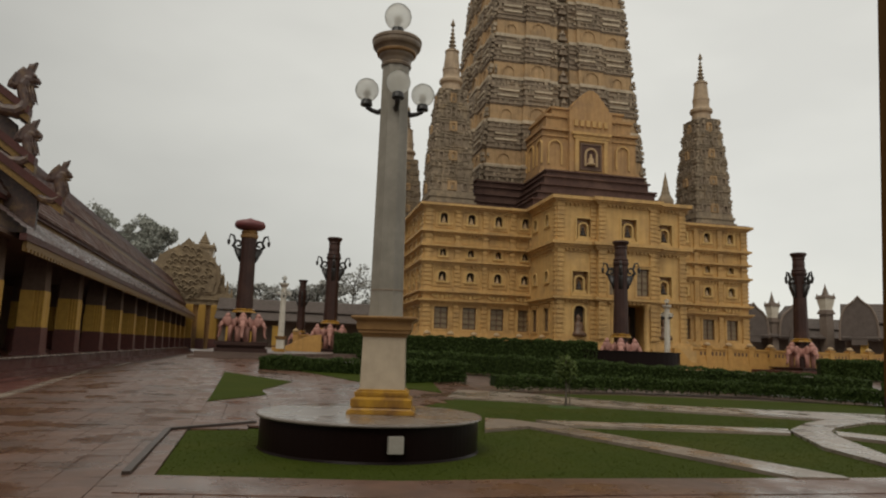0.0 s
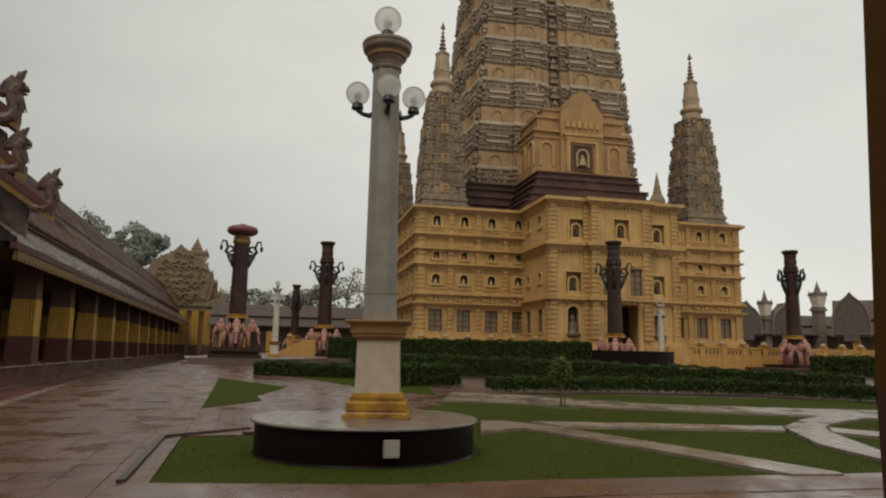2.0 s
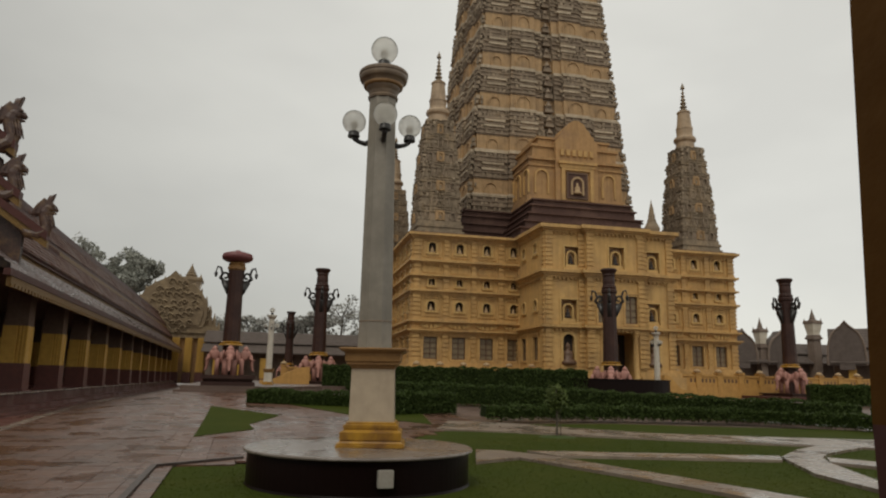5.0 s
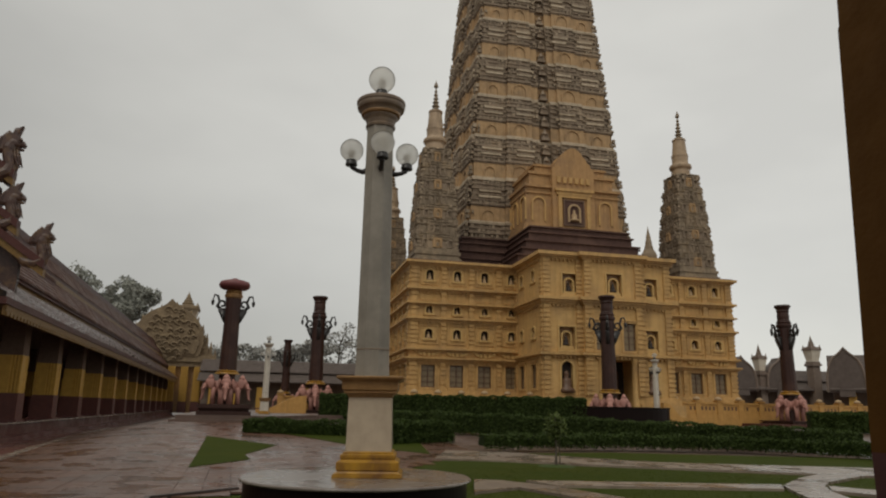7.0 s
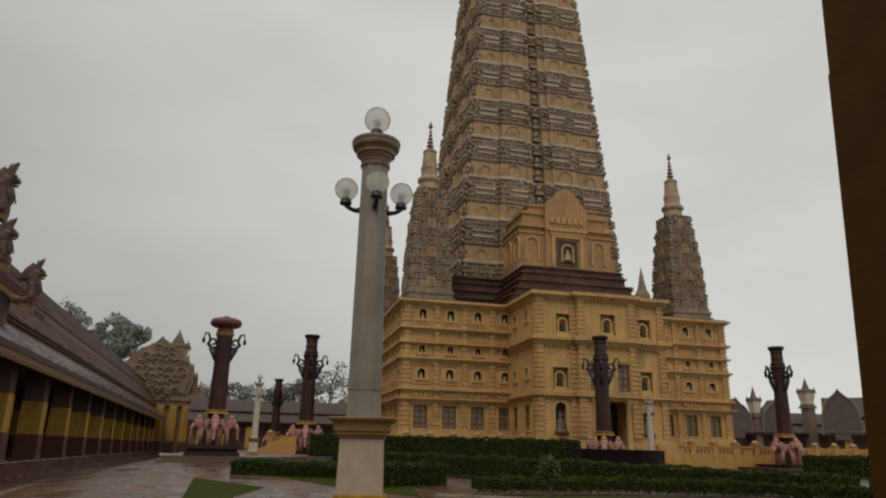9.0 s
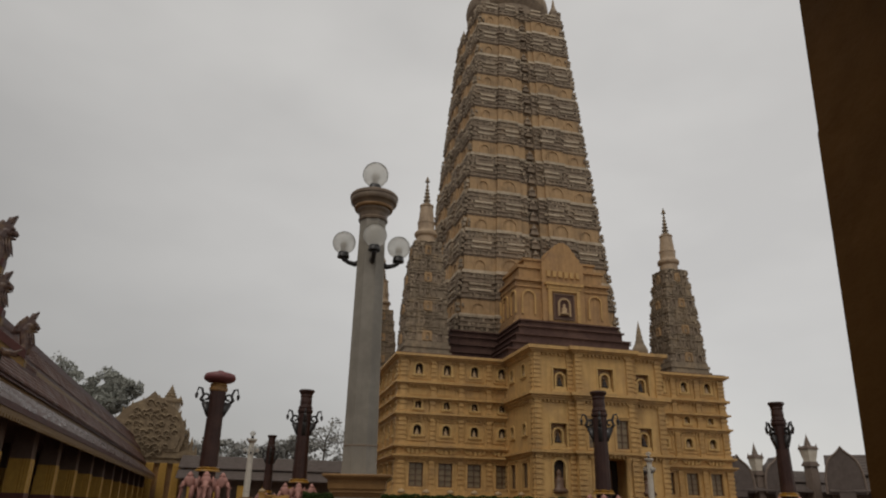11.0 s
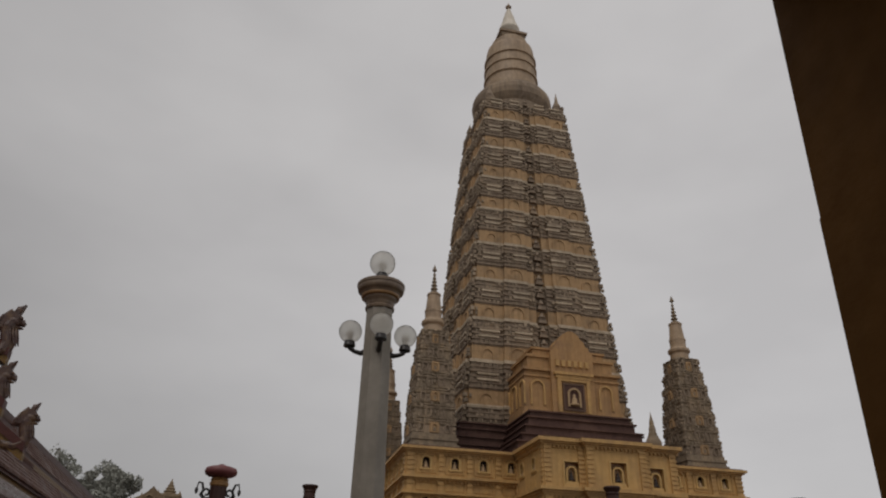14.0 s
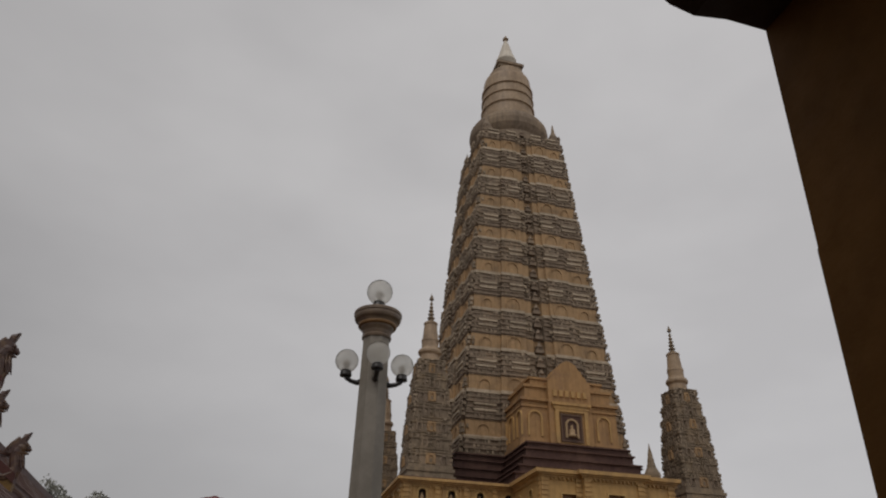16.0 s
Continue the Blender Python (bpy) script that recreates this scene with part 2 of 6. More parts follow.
def globe_material():
    m = bpy.data.materials.new("clear_glass_globe")
    m.use_nodes = True
    n, l = m.node_tree.nodes, m.node_tree.links
    out = n["Material Output"]
    n.remove(n["Principled BSDF"])
    tr, gl, di, m1, m2, lw = (n.new("ShaderNodeBsdf" + k) if k in ("Transparent", "Glossy", "Translucent") else n.new("ShaderNode" + k)
                              for k in ("Transparent", "Glossy", "Translucent", "MixShader", "MixShader", "LayerWeight"))
    gl.inputs["Roughness"].default_value = 0.08
    di.inputs["Color"].default_value = (0.88, 0.86, 0.82, 1)
    tr.inputs["Color"].default_value = (0.97, 0.97, 0.95, 1)
    m1.inputs[0].default_value = 0.56
    l.new(tr.outputs[0], m1.inputs[1])
    l.new(di.outputs[0], m1.inputs[2])
    lw.inputs[0].default_value = 0.08
    l.new(lw.outputs["Fresnel"], m2.inputs[0])
    l.new(m1.outputs[0], m2.inputs[1])
    l.new(gl.outputs[0], m2.inputs[2])
    l.new(m2.outputs[0], out.inputs["Surface"])
    return m


GLOBE = globe_material()

# ---------------- mesh helpers ----------------
def obj_from(name, bm, mat, smooth=False):
    me = bpy.data.meshes.new(name)
    bm.to_mesh(me)
    bm.free()
    if smooth:
        for p in me.polygons:
            p.use_smooth = True
    for mm in (mat if isinstance(mat, (list, tuple)) else [mat]):
        me.materials.append(mm)
    return new(name, me)


def part(name, bm, mat, parent, label="", smooth=False):
    ob = obj_from(name, bm, mat, smooth)
    ob.parent = parent
    if label:
        ob["label"] = label
    return ob


def again(name, me, parent, m=None):
    """One more part on mesh data that is shared between alike pieces."""
    ob = new(name, me)
    ob.parent = parent
    if m is not None:
        ob.matrix_local = m
    return ob


def thing(name, m, label, category, group="", kind=""):
    e = new(name)
    e.matrix_world = m
    return tagged(e, label, category, group, kind)


def box(bm, x0, x1, y0, y1, z0, z1):
    v = [bm.verts.new(p) for p in ((x0, y0, z0), (x1, y0, z0), (x1, y1, z0), (x0, y1, z0), (x0, y0, z1), (x1, y0, z1), (x1, y1, z1), (x0, y1, z1))]
    for f in ((0, 3, 2, 1), (4, 5, 6, 7), (0, 1, 5, 4), (1, 2, 6, 5), (2, 3, 7, 6), (3, 0, 4, 7)):
        bm.faces.new([v[i] for i in f])
    return v


def frustum(bm, cx, cy, z0, z1, a0, a1, b0=None, b1=None):
    """A box whose half sizes go from a0, b0 below to a1, b1 above."""
    b0, b1 = a0 if b0 is None else b0, a1 if b1 is None else b1
    v = [bm.verts.new((cx + sx * a, cy + sy * b, z)) for z, a, b in ((z0, a0, b0), (z1, a1, b1)) for sx, sy in ((-1, -1), (1, -1), (1, 1), (-1, 1))]
    for f in ((0, 3, 2, 1), (4, 5, 6, 7), (0, 1, 5, 4), (1, 2, 6, 5), (2, 3, 7, 6), (3, 0, 4, 7)):
        bm.faces.new([v[i] for i in f])


def prism(bm, poly, z0, z1):
    a = [bm.verts.new((x, y, z0)) for x, y in poly]
    b = [bm.verts.new((x, y, z1)) for x, y in poly]
    n = len(poly)
    bm.faces.new(list(reversed(a)))
    bm.faces.new(b)
    for i in range(n):
        bm.faces.new((a[i], a[(i + 1) % n], b[(i + 1) % n], b[i]))


def lathe(bm, prof, segs=24, cx=0.0, cy=0.0, cz=0.0):
    """A turned form from (radius, height) pairs."""
    rings = []
    for r, z in prof:
        if r < 1e-4:
            rings.append([bm.verts.new((cx, cy, cz + z))])
        else:
            rings.append([bm.verts.new((cx + r * math.cos(2 * math.pi * i / segs), cy + r * math.sin(2 * math.pi * i / segs), cz + z)) for i in range(segs)])
    for a, b in zip(rings, rings[1:]):
        for i in range(segs):
            j = (i + 1) % segs
            q = [a[i % len(a)], a[j % len(a)], b[j % len(b)], b[i % len(b)]]
            q = list(dict.fromkeys(q))
            if len(q) > 2:
                bm.faces.new(q)
    for ring, flip in ((rings[0], True), (rings[-1], False)):
        if len(ring) > 2:
            bm.faces.new(list(reversed(ring)) if flip else ring)


def tube(bm, pts, radii, segs=8):
    rings, s = [], None
    for i, p in enumerate(pts):
        a, b = Vector(pts[max(0, i - 1)]), Vector(pts[min(len(pts) - 1, i + 1)])
        d = (b - a).normalized()
        s = s - d * s.dot(d) if i else d.cross(Vector((0, 0, 1)))
        if s.length < 1e-3:
            s = Vector((1, 0, 0))
        s.normalize()
        t = s.cross(d)
        rings.append([bm.verts.new(Vector(p) + radii[i] * (math.cos(2 * math.pi * k / segs) * s + math.sin(2 * math.pi * k / segs) * t)) for k in range(segs)])
    for a, b in zip(rings, rings[1:]):
        for k in range(segs):
            bm.faces.new((a[k], a[(k + 1) % segs], b[(k + 1) % segs], b[k]))
    bm.faces.new(list(reversed(rings[0])))
    bm.faces.new(rings[-1])


def ball(bm, c, rx, ry=None, rz=None, u=14, v=10):
    ry, rz = rx if ry is None else ry, rx if rz is None else rz
    m = Matrix.Translation(c) @ Matrix.Diagonal((rx, ry, rz, 1))
    bmesh.ops.create_uvsphere(bm, u_segments=u, v_segments=v, radius=1, matrix=m)


def grow(poly, o):
    """A rectilinear outline, counter-clockwise, moved outwards by o."""
    n, out = len(poly), []
    for i in range(n):
        (ax, ay), (bx, by), (cx, cy) = poly[i - 1], poly[i], poly[(i + 1) % n]
        d1, d2 = Vector((bx - ax, by - ay)).normalized(), Vector((cx - bx, cy - by)).normalized()
        out.append((bx + o * (d1.y + d2.y), by - o * (d1.x + d2.x)))
    return out


def quads(name, co, mat):
    """Loose quads from an array of (n, 4, 3)."""
    n = len(co)
    me = bpy.data.meshes.new(name)
    me.vertices.add(n * 4)
    me.vertices.foreach_set("co", co.reshape(-1))
    me.loops.add(n * 4)
    me.loops.foreach_set("vertex_index", np.arange(n * 4, dtype=np.int32))
    me.polygons.add(n)
    me.polygons.foreach_set("loop_start", np.arange(0, n * 4, 4, dtype=np.int32))
    me.update(calc_edges=True)
    me.materials.append(mat)
    return new(name, me)


def leaves(c, size, rng):
    """Leaf quads of mixed turn round the centres c."""
    n = len(c)
    a = rng.normal(size=(n, 3))
    a /= np.linalg.norm(a, axis=1)[:, None]
    b = np.cross(a, rng.normal(size=(n, 3)))
    b /= np.linalg.norm(b, axis=1)[:, None]
    s = size * rng.uniform(0.6, 1.3, (n, 1))
    return np.stack([c - a * s, c - b * s * 0.5, c + a * s, c + b * s * 0.5], axis=1)


# ---------------- ground ----------------
def rise(x, y):
    """The court rises towards the pagoda's terrace, but not along the cloister."""
    def step(a, b, v):
        t = min(1, max(0, (v - a) / (b - a)))
        return t * t * (3 - 2 * t)
    return 0.8 * step(22, 46, y) * step(-9.4, -3.0, x)


bm = bmesh.new()
xs = [-400, -200, -100, -50, -25] + [-12 + 2 * i for i in range(45)] + [90, 110, 150, 220, 400]
ys = [-60, -30, -10] + [2 * i for i in range(60)] + [130, 160, 220, 400, 900]
grid = [[bm.verts.new((x, y, rise(x, y) - 0.07)) for x in xs] for y in ys]
for j in range(len(ys) - 1):
    for i in range(len(xs) - 1):
        bm.faces.new((grid[j][i], grid[j][i + 1], grid[j + 1][i + 1], grid[j + 1][i]))
tagged(obj_from("ground", bm, EARTH, True), "wet reddish-brown paved temple court", "ground", kind="structure")


def sheet(name, poly, z, mat, label, category, thick=0.07, follow=True):
    """A flat piece of lawn or paving that follows the rise of the court."""
    bm = bmesh.new()
    f = bm.faces.new([bm.verts.new((x, y, 0)) for x, y in poly])
    if f.normal.z < 0:
        f.normal_flip()
    bmesh.ops.triangulate(bm, faces=bm.faces[:])
    bmesh.ops.subdivide_edges(bm, edges=bm.edges[:], cuts=3, use_grid_fill=True)
    for v in bm.verts:
        v.co.z = (rise(v.co.x, v.co.y) if follow else 0) + z
    r = bmesh.ops.extrude_face_region(bm, geom=bm.faces[:])
    for e in r["geom"]:
        if isinstance(e, bmesh.types.BMVert):
            e.co.z -= thick
    bmesh.ops.recalc_face_normals(bm, faces=bm.faces[:])
    return tagged(obj_from(name, bm, mat), label, category, kind="structure")


LAWN_FRONT = [(-1.43, 10.33), (2.11, 9.59), (4.27, 9.60), (8.36, 9.33), (10.14, 9.24), (16.0, 7.2), (30.0, 8.0), (32.0, 24.0), (16.0, 28.0), (9.5, 27.5), (7.88, 26.17), (2.24, 16.39), (-1.44, 15.44)]
lawn = sheet("lawn", LAWN_FRONT, -0.03, GRASS, "short wet green lawn between paved paths", "lawn")
lawn2 = sheet("lawn", [(-1.11, 22.50), (0.69, 25.16), (0.56, 26.86), (1.84, 30.39), (-1.03, 34.31)], 0.02, GRASS, "small wet triangular patch of lawn", "lawn")
lawn3 = sheet("lawn", [(0.74, 38.96), (3.25, 34.29), (4.89, 30.75), (7.5, 27.0), (8.5, 33.0), (0.88, 48.19)], 0.02, GRASS, "wet lawn strip along the clipped hedge", "lawn")
PATHS = [
    ([(6.22, 18.01), (6.89, 17.66), (7.64, 16.08), (8.61, 12.23), (9.25, 9.34), (9.20, 9.14), (8.34, 9.28), (7.63, 12.53), (6.67, 16.05), (5.28, 15.27)]),
    ([(7.51, 17.60), (13.94, 15.76), (13.23, 14.87), (7.78, 16.36)]),
    ([(8.48, 28.17), (10.73, 27.50), (15.25, 23.18), (22.31, 20.13), (24.48, 19.09), (21.05, 16.44), (17.87, 18.30), (9.41, 24.12), (7.10, 24.99)]),
    ([(18.22, 18.66), (20.70, 18.69), (17.87, 17.22), (15.86, 16.11), (14.80, 15.22), (13.92, 14.07), (12.23, 11.17), (11.55, 9.70), (10.44, 8.78), (11.21, 10.25), (11.84, 12.39), (13.73, 15.46), (15.84, 17.21)]),
    ([(14.93, 15.21), (15.62, 13.64), (14.63, 12.79), (14.12, 14.28)]),
]
for i, p in enumerate(PATHS):
    sheet("path", p, 0.035 + 0.004 * i, PAVEG, "wet pale stone garden path with raised edges", "path", 0.12)


def slab_grid(name, x0, x1, y0, y1, inside, mat, size, label, z):
    rng = np.random.default_rng(3)
    nx, ny = int((x1 - x0) / size), int((y1 - y0) / size)
    q = []
    for j in range(ny):
        for i in range(nx):
            cx, cy = x0 + (i + 0.5) * size, y0 + (j + 0.5) * size
            if not inside(cx, cy):
                continue
            h, t = size / 2 - 0.006, rng.normal(0, 0.0025, 4)
            p = [(cx + sx * h, cy + sy * h, rise(cx + sx * h, cy + sy * h) + z + t[k]) for k, (sx, sy) in enumerate(((-1, -1), (1, -1), (1, 1), (-1, 1)))]
            q.append(p)
            for k in range(4):
                a, b = p[k], p[(k + 1) % 4]
                q.append([(a[0], a[1], a[2] - 0.04), (b[0], b[1], b[2] - 0.04), b, a])
    return tagged(quads(name, np.array(q, dtype=np.float32), mat), label, "paving", kind="stuff")


FRONT_EDGE = [(-1.43, 10.33), (2.11, 9.59), (4.27, 9.60), (8.36, 9.33), (10.14, 9.24), (16.0, 7.2)]


def edge_front(x):
    for (ax, ay), (bx, by) in zip(FRONT_EDGE, FRONT_EDGE[1:]):
        if ax <= x <= bx:
            return ay + (by - ay) * (x - ax) / (bx - ax)
    return 9.0


sheet("front_paving", FRONT_EDGE + [(16.0, 6.2)] + [(x, y - 1.15) for x, y in reversed(FRONT_EDGE[:-1])], 0.009, PAVER, "wet red-brown paving band beside the lawn", "paving", 0.1, False)


def in_poly(x, y, poly):
    c = False
    for i in range(len(poly)):
        (ax, ay), (bx, by) = poly[i - 1], poly[i]
        if (ay > y) != (by > y) and x < (bx - ax) * (y - ay) / (by - ay) + ax:
            c = not c
    return c


def on_road(x, y):
    if x < -1.3 and -9.5 < x:
        return True
    if y > 14 and x < 10:
        return not in_poly(x, y, LAWN_FRONT)
    return y < edge_front(x) - 1.2 and x > -1.7


slab_grid("paving_slab", -9.5, 16, 2.4, 46, on_road, PAVER, 0.6, "wet red-brown paving slabs with puddles", 0.0)

sheet("gutter_strip", [(-6.84, 19.23), (-7.18, 25.15), (-10.16, 78.21), (-9.55, 75.98), (-6.72, 23.56), (-6.42, 18.07)], 0.012, PAVEG, "pale worn concrete gutter strip along the wet road", "gutter", 0.1)
# Dark sheet over the paving: the cloister's reflection put into a colour
sheet("side_paving", [(-6.84, 19.23), (-9.11, 25.41), (-9.90, 34.43), (-12.76, 88.73), (-10.16, 78.21), (-7.18, 25.15)], 0.008, REDSTEP, "wet paving by the cloister, darkened red for its reflection", "paving", 0.1)

# kerb beside the lawn
def kerb(pts):
    bm = bmesh.new()
    for (ax, ay), (bx, by) in zip(pts, pts[1:]):
        d = Vector((bx - ax, by - ay, 0)).normalized()
        nrm = Vector((-d.y, d.x, 0)) * 0.055
        a, b = Vector((ax, ay, 0)), Vector((bx, by, 0))
        prism(bm, [tuple((v)[:2]) for v in (a - nrm, b - nrm, b + nrm, a + nrm)], rise(ax, ay) - 0.08, rise(bx, by) + 0.05)
    return tagged(obj_from("kerb", bm, KERB), "low wet stone kerb beside the lawn", "kerb", kind="structure")


kerb([(-1.46, 10.34), (-1.45, 15.35), (0.25, 16.71)])

for z0, z1, g in ((0.3, 0.95, 0.35), (0.95, 1.19, 0.0)):
    bm = bmesh.new()
    prism(bm, [(-3.3 - g, 45.9 - g), (2.6 + g, 45.9 - g), (6.2 + g, 54.0), (13.0, 60.0), (13.0, 116.0), (-3.3 - g, 116.0)], z0, z1)
    tagged(obj_from("terrace", bm, EARTH), "wet stone terrace step below the pillars", "terrace", kind="structure")
bm = bmesh.new()
prism(bm, [(46.8, 52.2), (53.6, 52.2), (53.6, 57.4), (46.8, 57.4)], 0.3, 1.0)
tagged(obj_from("terrace", bm, REDSTEP), "dark red stone landing below the pillar", "terrace", kind="structure")

# ---------------- street lamp on a round plinth ----------------
def make_plinth(x, y):
    t = thing("round_plinth", pose(x, y, -0.05), "round dark granite plinth with wet grey top standing on the lawn", "plinth")
    bm = bmesh.new()
    lathe(bm, [(2.03, 0), (2.0, 0.06), (2.0, 0.58), (1.96, 0.60)], 96)
    part("drum", bm, GRANITE, t, "polished dark granite drum")
    bm = bmesh.new()
    lathe(bm, [(1.96, 0.585), (2.065, 0.59), (2.075, 0.612), (2.065, 0.635), (2.04, 0.645), (0.0, 0.655)], 96)
    part("top_slab", bm, SLABTOP, t, "wet grey stone top")
    a = radians(-88)
    bm = bmesh.new()
    box(bm, -0.125, 0.125, -0.06, 0.06, 0.19, 0.46)
    bmesh.ops.bevel(bm, geom=bm.edges[:], offset=0.01, segments=2, affect="EDGES")
    bx = part("electric_box", bm, PLASTIC, t, "pale grey plastic electric box")
    bx.matrix_local = pose(2.03 * math.cos(a), 2.03 * math.sin(a), 0, 0, 0, 2)
    return t


def square_moulding(bm, prof):
    """One square turned moulding: half width and height, from below upwards."""
    lathe(bm, [(a * math.sqrt(2), z) for a, z in prof] + [(0.0, prof[-1][1])], 4)
    bmesh.ops.rotate(bm, verts=bm.verts[:], cent=(0, 0, 0), matrix=Matrix.Rotation(radians(45), 3, "Z"))


def make_lamp(m, label, pole, cap, foot):
    t = thing("street_lamp", m, label, "street lamp", "white court lamps")
    bm = bmesh.new()
    square_moulding(bm, [(0.61, 0), (0.61, 0.04), (0.595, 0.045), (0.595, 0.07), (0.56, 0.08), (0.53, 0.115), (0.55, 0.13), (0.55, 0.26), (0.53, 0.275), (0.48, 0.30), (0.48, 0.325), (0.49, 0.33), (0.49, 0.385), (0.45, 0.40), (0.45, 0.425), (0.41, 0.44)])
    part("pedestal_base", bm, GOLDB, t, "gold painted stepped moulding")
    bm = bmesh.new()
    frustum(bm, 0, 0, 0.43, 1.42, 0.405, 0.385)
    part("pedestal", bm, foot, t, "beige plastered square pedestal")
    bm = bmesh.new()
    square_moulding(bm, [(0.39, 1.38), (0.42, 1.44), (0.47, 1.46), (0.47, 1.50), (0.50, 1.52), (0.51, 1.66), (0.57, 1.70), (0.60, 1.72), (0.605, 1.745), (0.59, 1.76)])
    part("pedestal_cap", bm, CAPBR, t, "ochre brown stepped cap")
    bm = bmesh.new()
    lathe(bm, [(0.345, 1.755), (0.335, 1.95), (0.278, 6.9)], 8)
    bmesh.ops.rotate(bm, verts=bm.verts[:], cent=(0, 0, 0), matrix=Matrix.Rotation(radians(22.5), 3, "Z"))
    part("pole", bm, pole, t, "tapered eight-sided painted pole")
    bm = bmesh.new()
    lathe(bm, [(0.336, 2.255), (0.338, 2.262), (0.338, 2.272), (0.335, 2.28)], 8)
    bmesh.ops.rotate(bm, verts=bm.verts[:], cent=(0, 0, 0), matrix=Matrix.Rotation(radians(22.5), 3, "Z"))
    part("pole_joint", bm, CAPGREY, t, "thin dark joint")
    bm = bmesh.new()
    lathe(bm, [(0.255, 6.74), (0.295, 6.75), (0.305, 6.79), (0.28, 6.82), (0.30, 6.90), (0.335, 6.96), (0.345, 7.0), (0.385, 7.02), (0.395, 7.07), (0.42, 7.11), (0.47, 7.15), (0.485, 7.19), (0.485, 7.25), (0.50, 7.262), (0.50, 7.31), (0.48, 7.335), (0.0, 7.34)], 40)
    part("capital", bm, cap, t, "round stepped stone capital flaring to a wide rim")
    bm = bmesh.new()
    lathe(bm, [(0.35, 7.0), (0.392, 7.012), (0.402, 7.04), (0.398, 7.06), (0.385, 7.065)], 40)
    part("capital_rim", bm, CAPBR, t, "thin gilt ring")
    bm = bmesh.new()
    lathe(bm, [(0.2, 7.335), (0.2, 7.37), (0.14, 7.39), (0.13, 7.49), (0.0, 7.495)], 20)
    part("globe_stem", bm, IRON, t)

    def globe(x, y, z, r):
        bm = bmesh.new()
        lathe(bm, [(r * 0.5, 0), (r * 0.52, 0.02), (r * 0.46, 0.09), (r * 0.40, 0.125)], 16)
        part("globe_holder", bm, IRON, t).location = (x, y, z)
        bm = bmesh.new()
        ball(bm, (0, 0, 0), r, u=28, v=18)
        part("globe", bm, GLOBE, t, "clear glass globe", True).location = (x, y, z + 0.105 + r * 0.93)
        bm = bmesh.new()
        lathe(bm, [(0.0, 0), (r * 0.24, 0.01), (r * 0.2, r * 0.35), (r * 0.34, r * 0.7), (r * 0.24, r * 1.0), (0, r * 1.1)], 12)
        part("bulb", bm, PLASTIC, t, "white bulb", True).location = (x, y, z + 0.09)
    globe(0, 0, 7.485, 0.272)
    for k in range(4):
        a = radians(-81 + 90 * k)
        c, s = math.cos(a), math.sin(a)
        bm = bmesh.new()
        tube(bm, [(c * q, s * q, z) for q, z in ((0.20, 5.86), (0.33, 5.80), (0.45, 5.83), (0.53, 5.88), (0.56, 5.95))], [0.065, 0.055, 0.045, 0.05, 0.06], 8)
        part("lamp_arm", bm, IRON, t, "", True)
        globe(0.56 * c, 0.56 * s, 5.92, 0.232)
    return t


LX, LY = 2.44, 13.08
make_plinth(LX - 0.17, LY + 0.02)
lamp = make_lamp(pose(LX + 0.045, LY, 0.605, 0, -0.35, -14), "tall grey lamp post with clear glass globes on a granite plinth", POLE, CAPGREY, PEDEST)
for x, y, z, s in ((2.40, 58.00, 1.08, 0.77), (35.37, 54.00, 0.73, 0.77)):
    make_lamp(pose(x, y, z, 0, 0, -10) @ Matrix.Scale(s, 4), "white lamp post with glass globes standing on the terrace", WHITEPOLE, WHITEPOLE, WHITEPOLE)

# ---------------- pagoda ----------------
PAG = pose(16.0, 66.0, 0, 0, 0, -3.0)
pagoda = thing("pagoda", PAG, "tall ochre yellow tiered pagoda with corner spires, wet and weathered", "pagoda")
W, PF, PS = 36.0, 7.3, 1.2        # width of the square base; depth of the front porch and of the side porches
PU0, PU1 = 11.0, 24.0             # the front porch along the facade


def wall_skin(name, p0, p1, z0, z1, holes, depth, parent, mat):
    """A wall from p0 to p1, seen from its right-hand side, with holes (u0, u1, z0, z1) that have reveals of that depth and a back."""
    bm = bmesh.new()
    d = Vector((p1[0] - p0[0], p1[1] - p0[1], 0))
    ln = d.length
    d.normalize()
    inw = Vector((-d.y, d.x, 0))
    us = sorted({0, ln, *[h[0] for h in holes], *[h[1] for h in holes]})
    zs = sorted({z0, z1, *[h[2] for h in holes], *[h[3] for h in holes]})
    cache = {}
    def V(u, z, k=0.0):
        key = (round(u, 4), round(z, 4), k)
        if key not in cache:
            q = Vector((p0[0], p0[1], 0)) + d * u + inw * k
            cache[key] = bm.verts.new((q.x, q.y, z))
        return cache[key]
    for a, b in zip(us, us[1:]):
        for c, e in zip(zs, zs[1:]):
            mu, mz = (a + b) / 2, (c + e) / 2
            if not any(h[0] < mu < h[1] and h[2] < mz < h[3] for h in holes):
                bm.faces.new((V(a, c), V(b, c), V(b, e), V(a, e)))
    for a, b, c, e in holes:
        o = [(a, c), (b, c), (b, e), (a, e)]
        for i in range(4):
            q, r = o[i], o[(i + 1) % 4]
            bm.faces.new((V(*q), V(*q, depth), V(*r, depth), V(*r)))
    return part(name, bm, mat, parent)


def on_wall(p0, p1, u, z, out=0.0):
    """A pose on a wall: x along it, y inwards, z up."""
    d = Vector((p1[0] - p0[0], p1[1] - p0[1], 0)).normalized()
    q = Vector((p0[0], p0[1], 0)) + d * u - Vector((-d.y, d.x, 0)) * out
    return pose(q.x, q.y, z, 0, 0, math.degrees(math.atan2(d.y, d.x)))


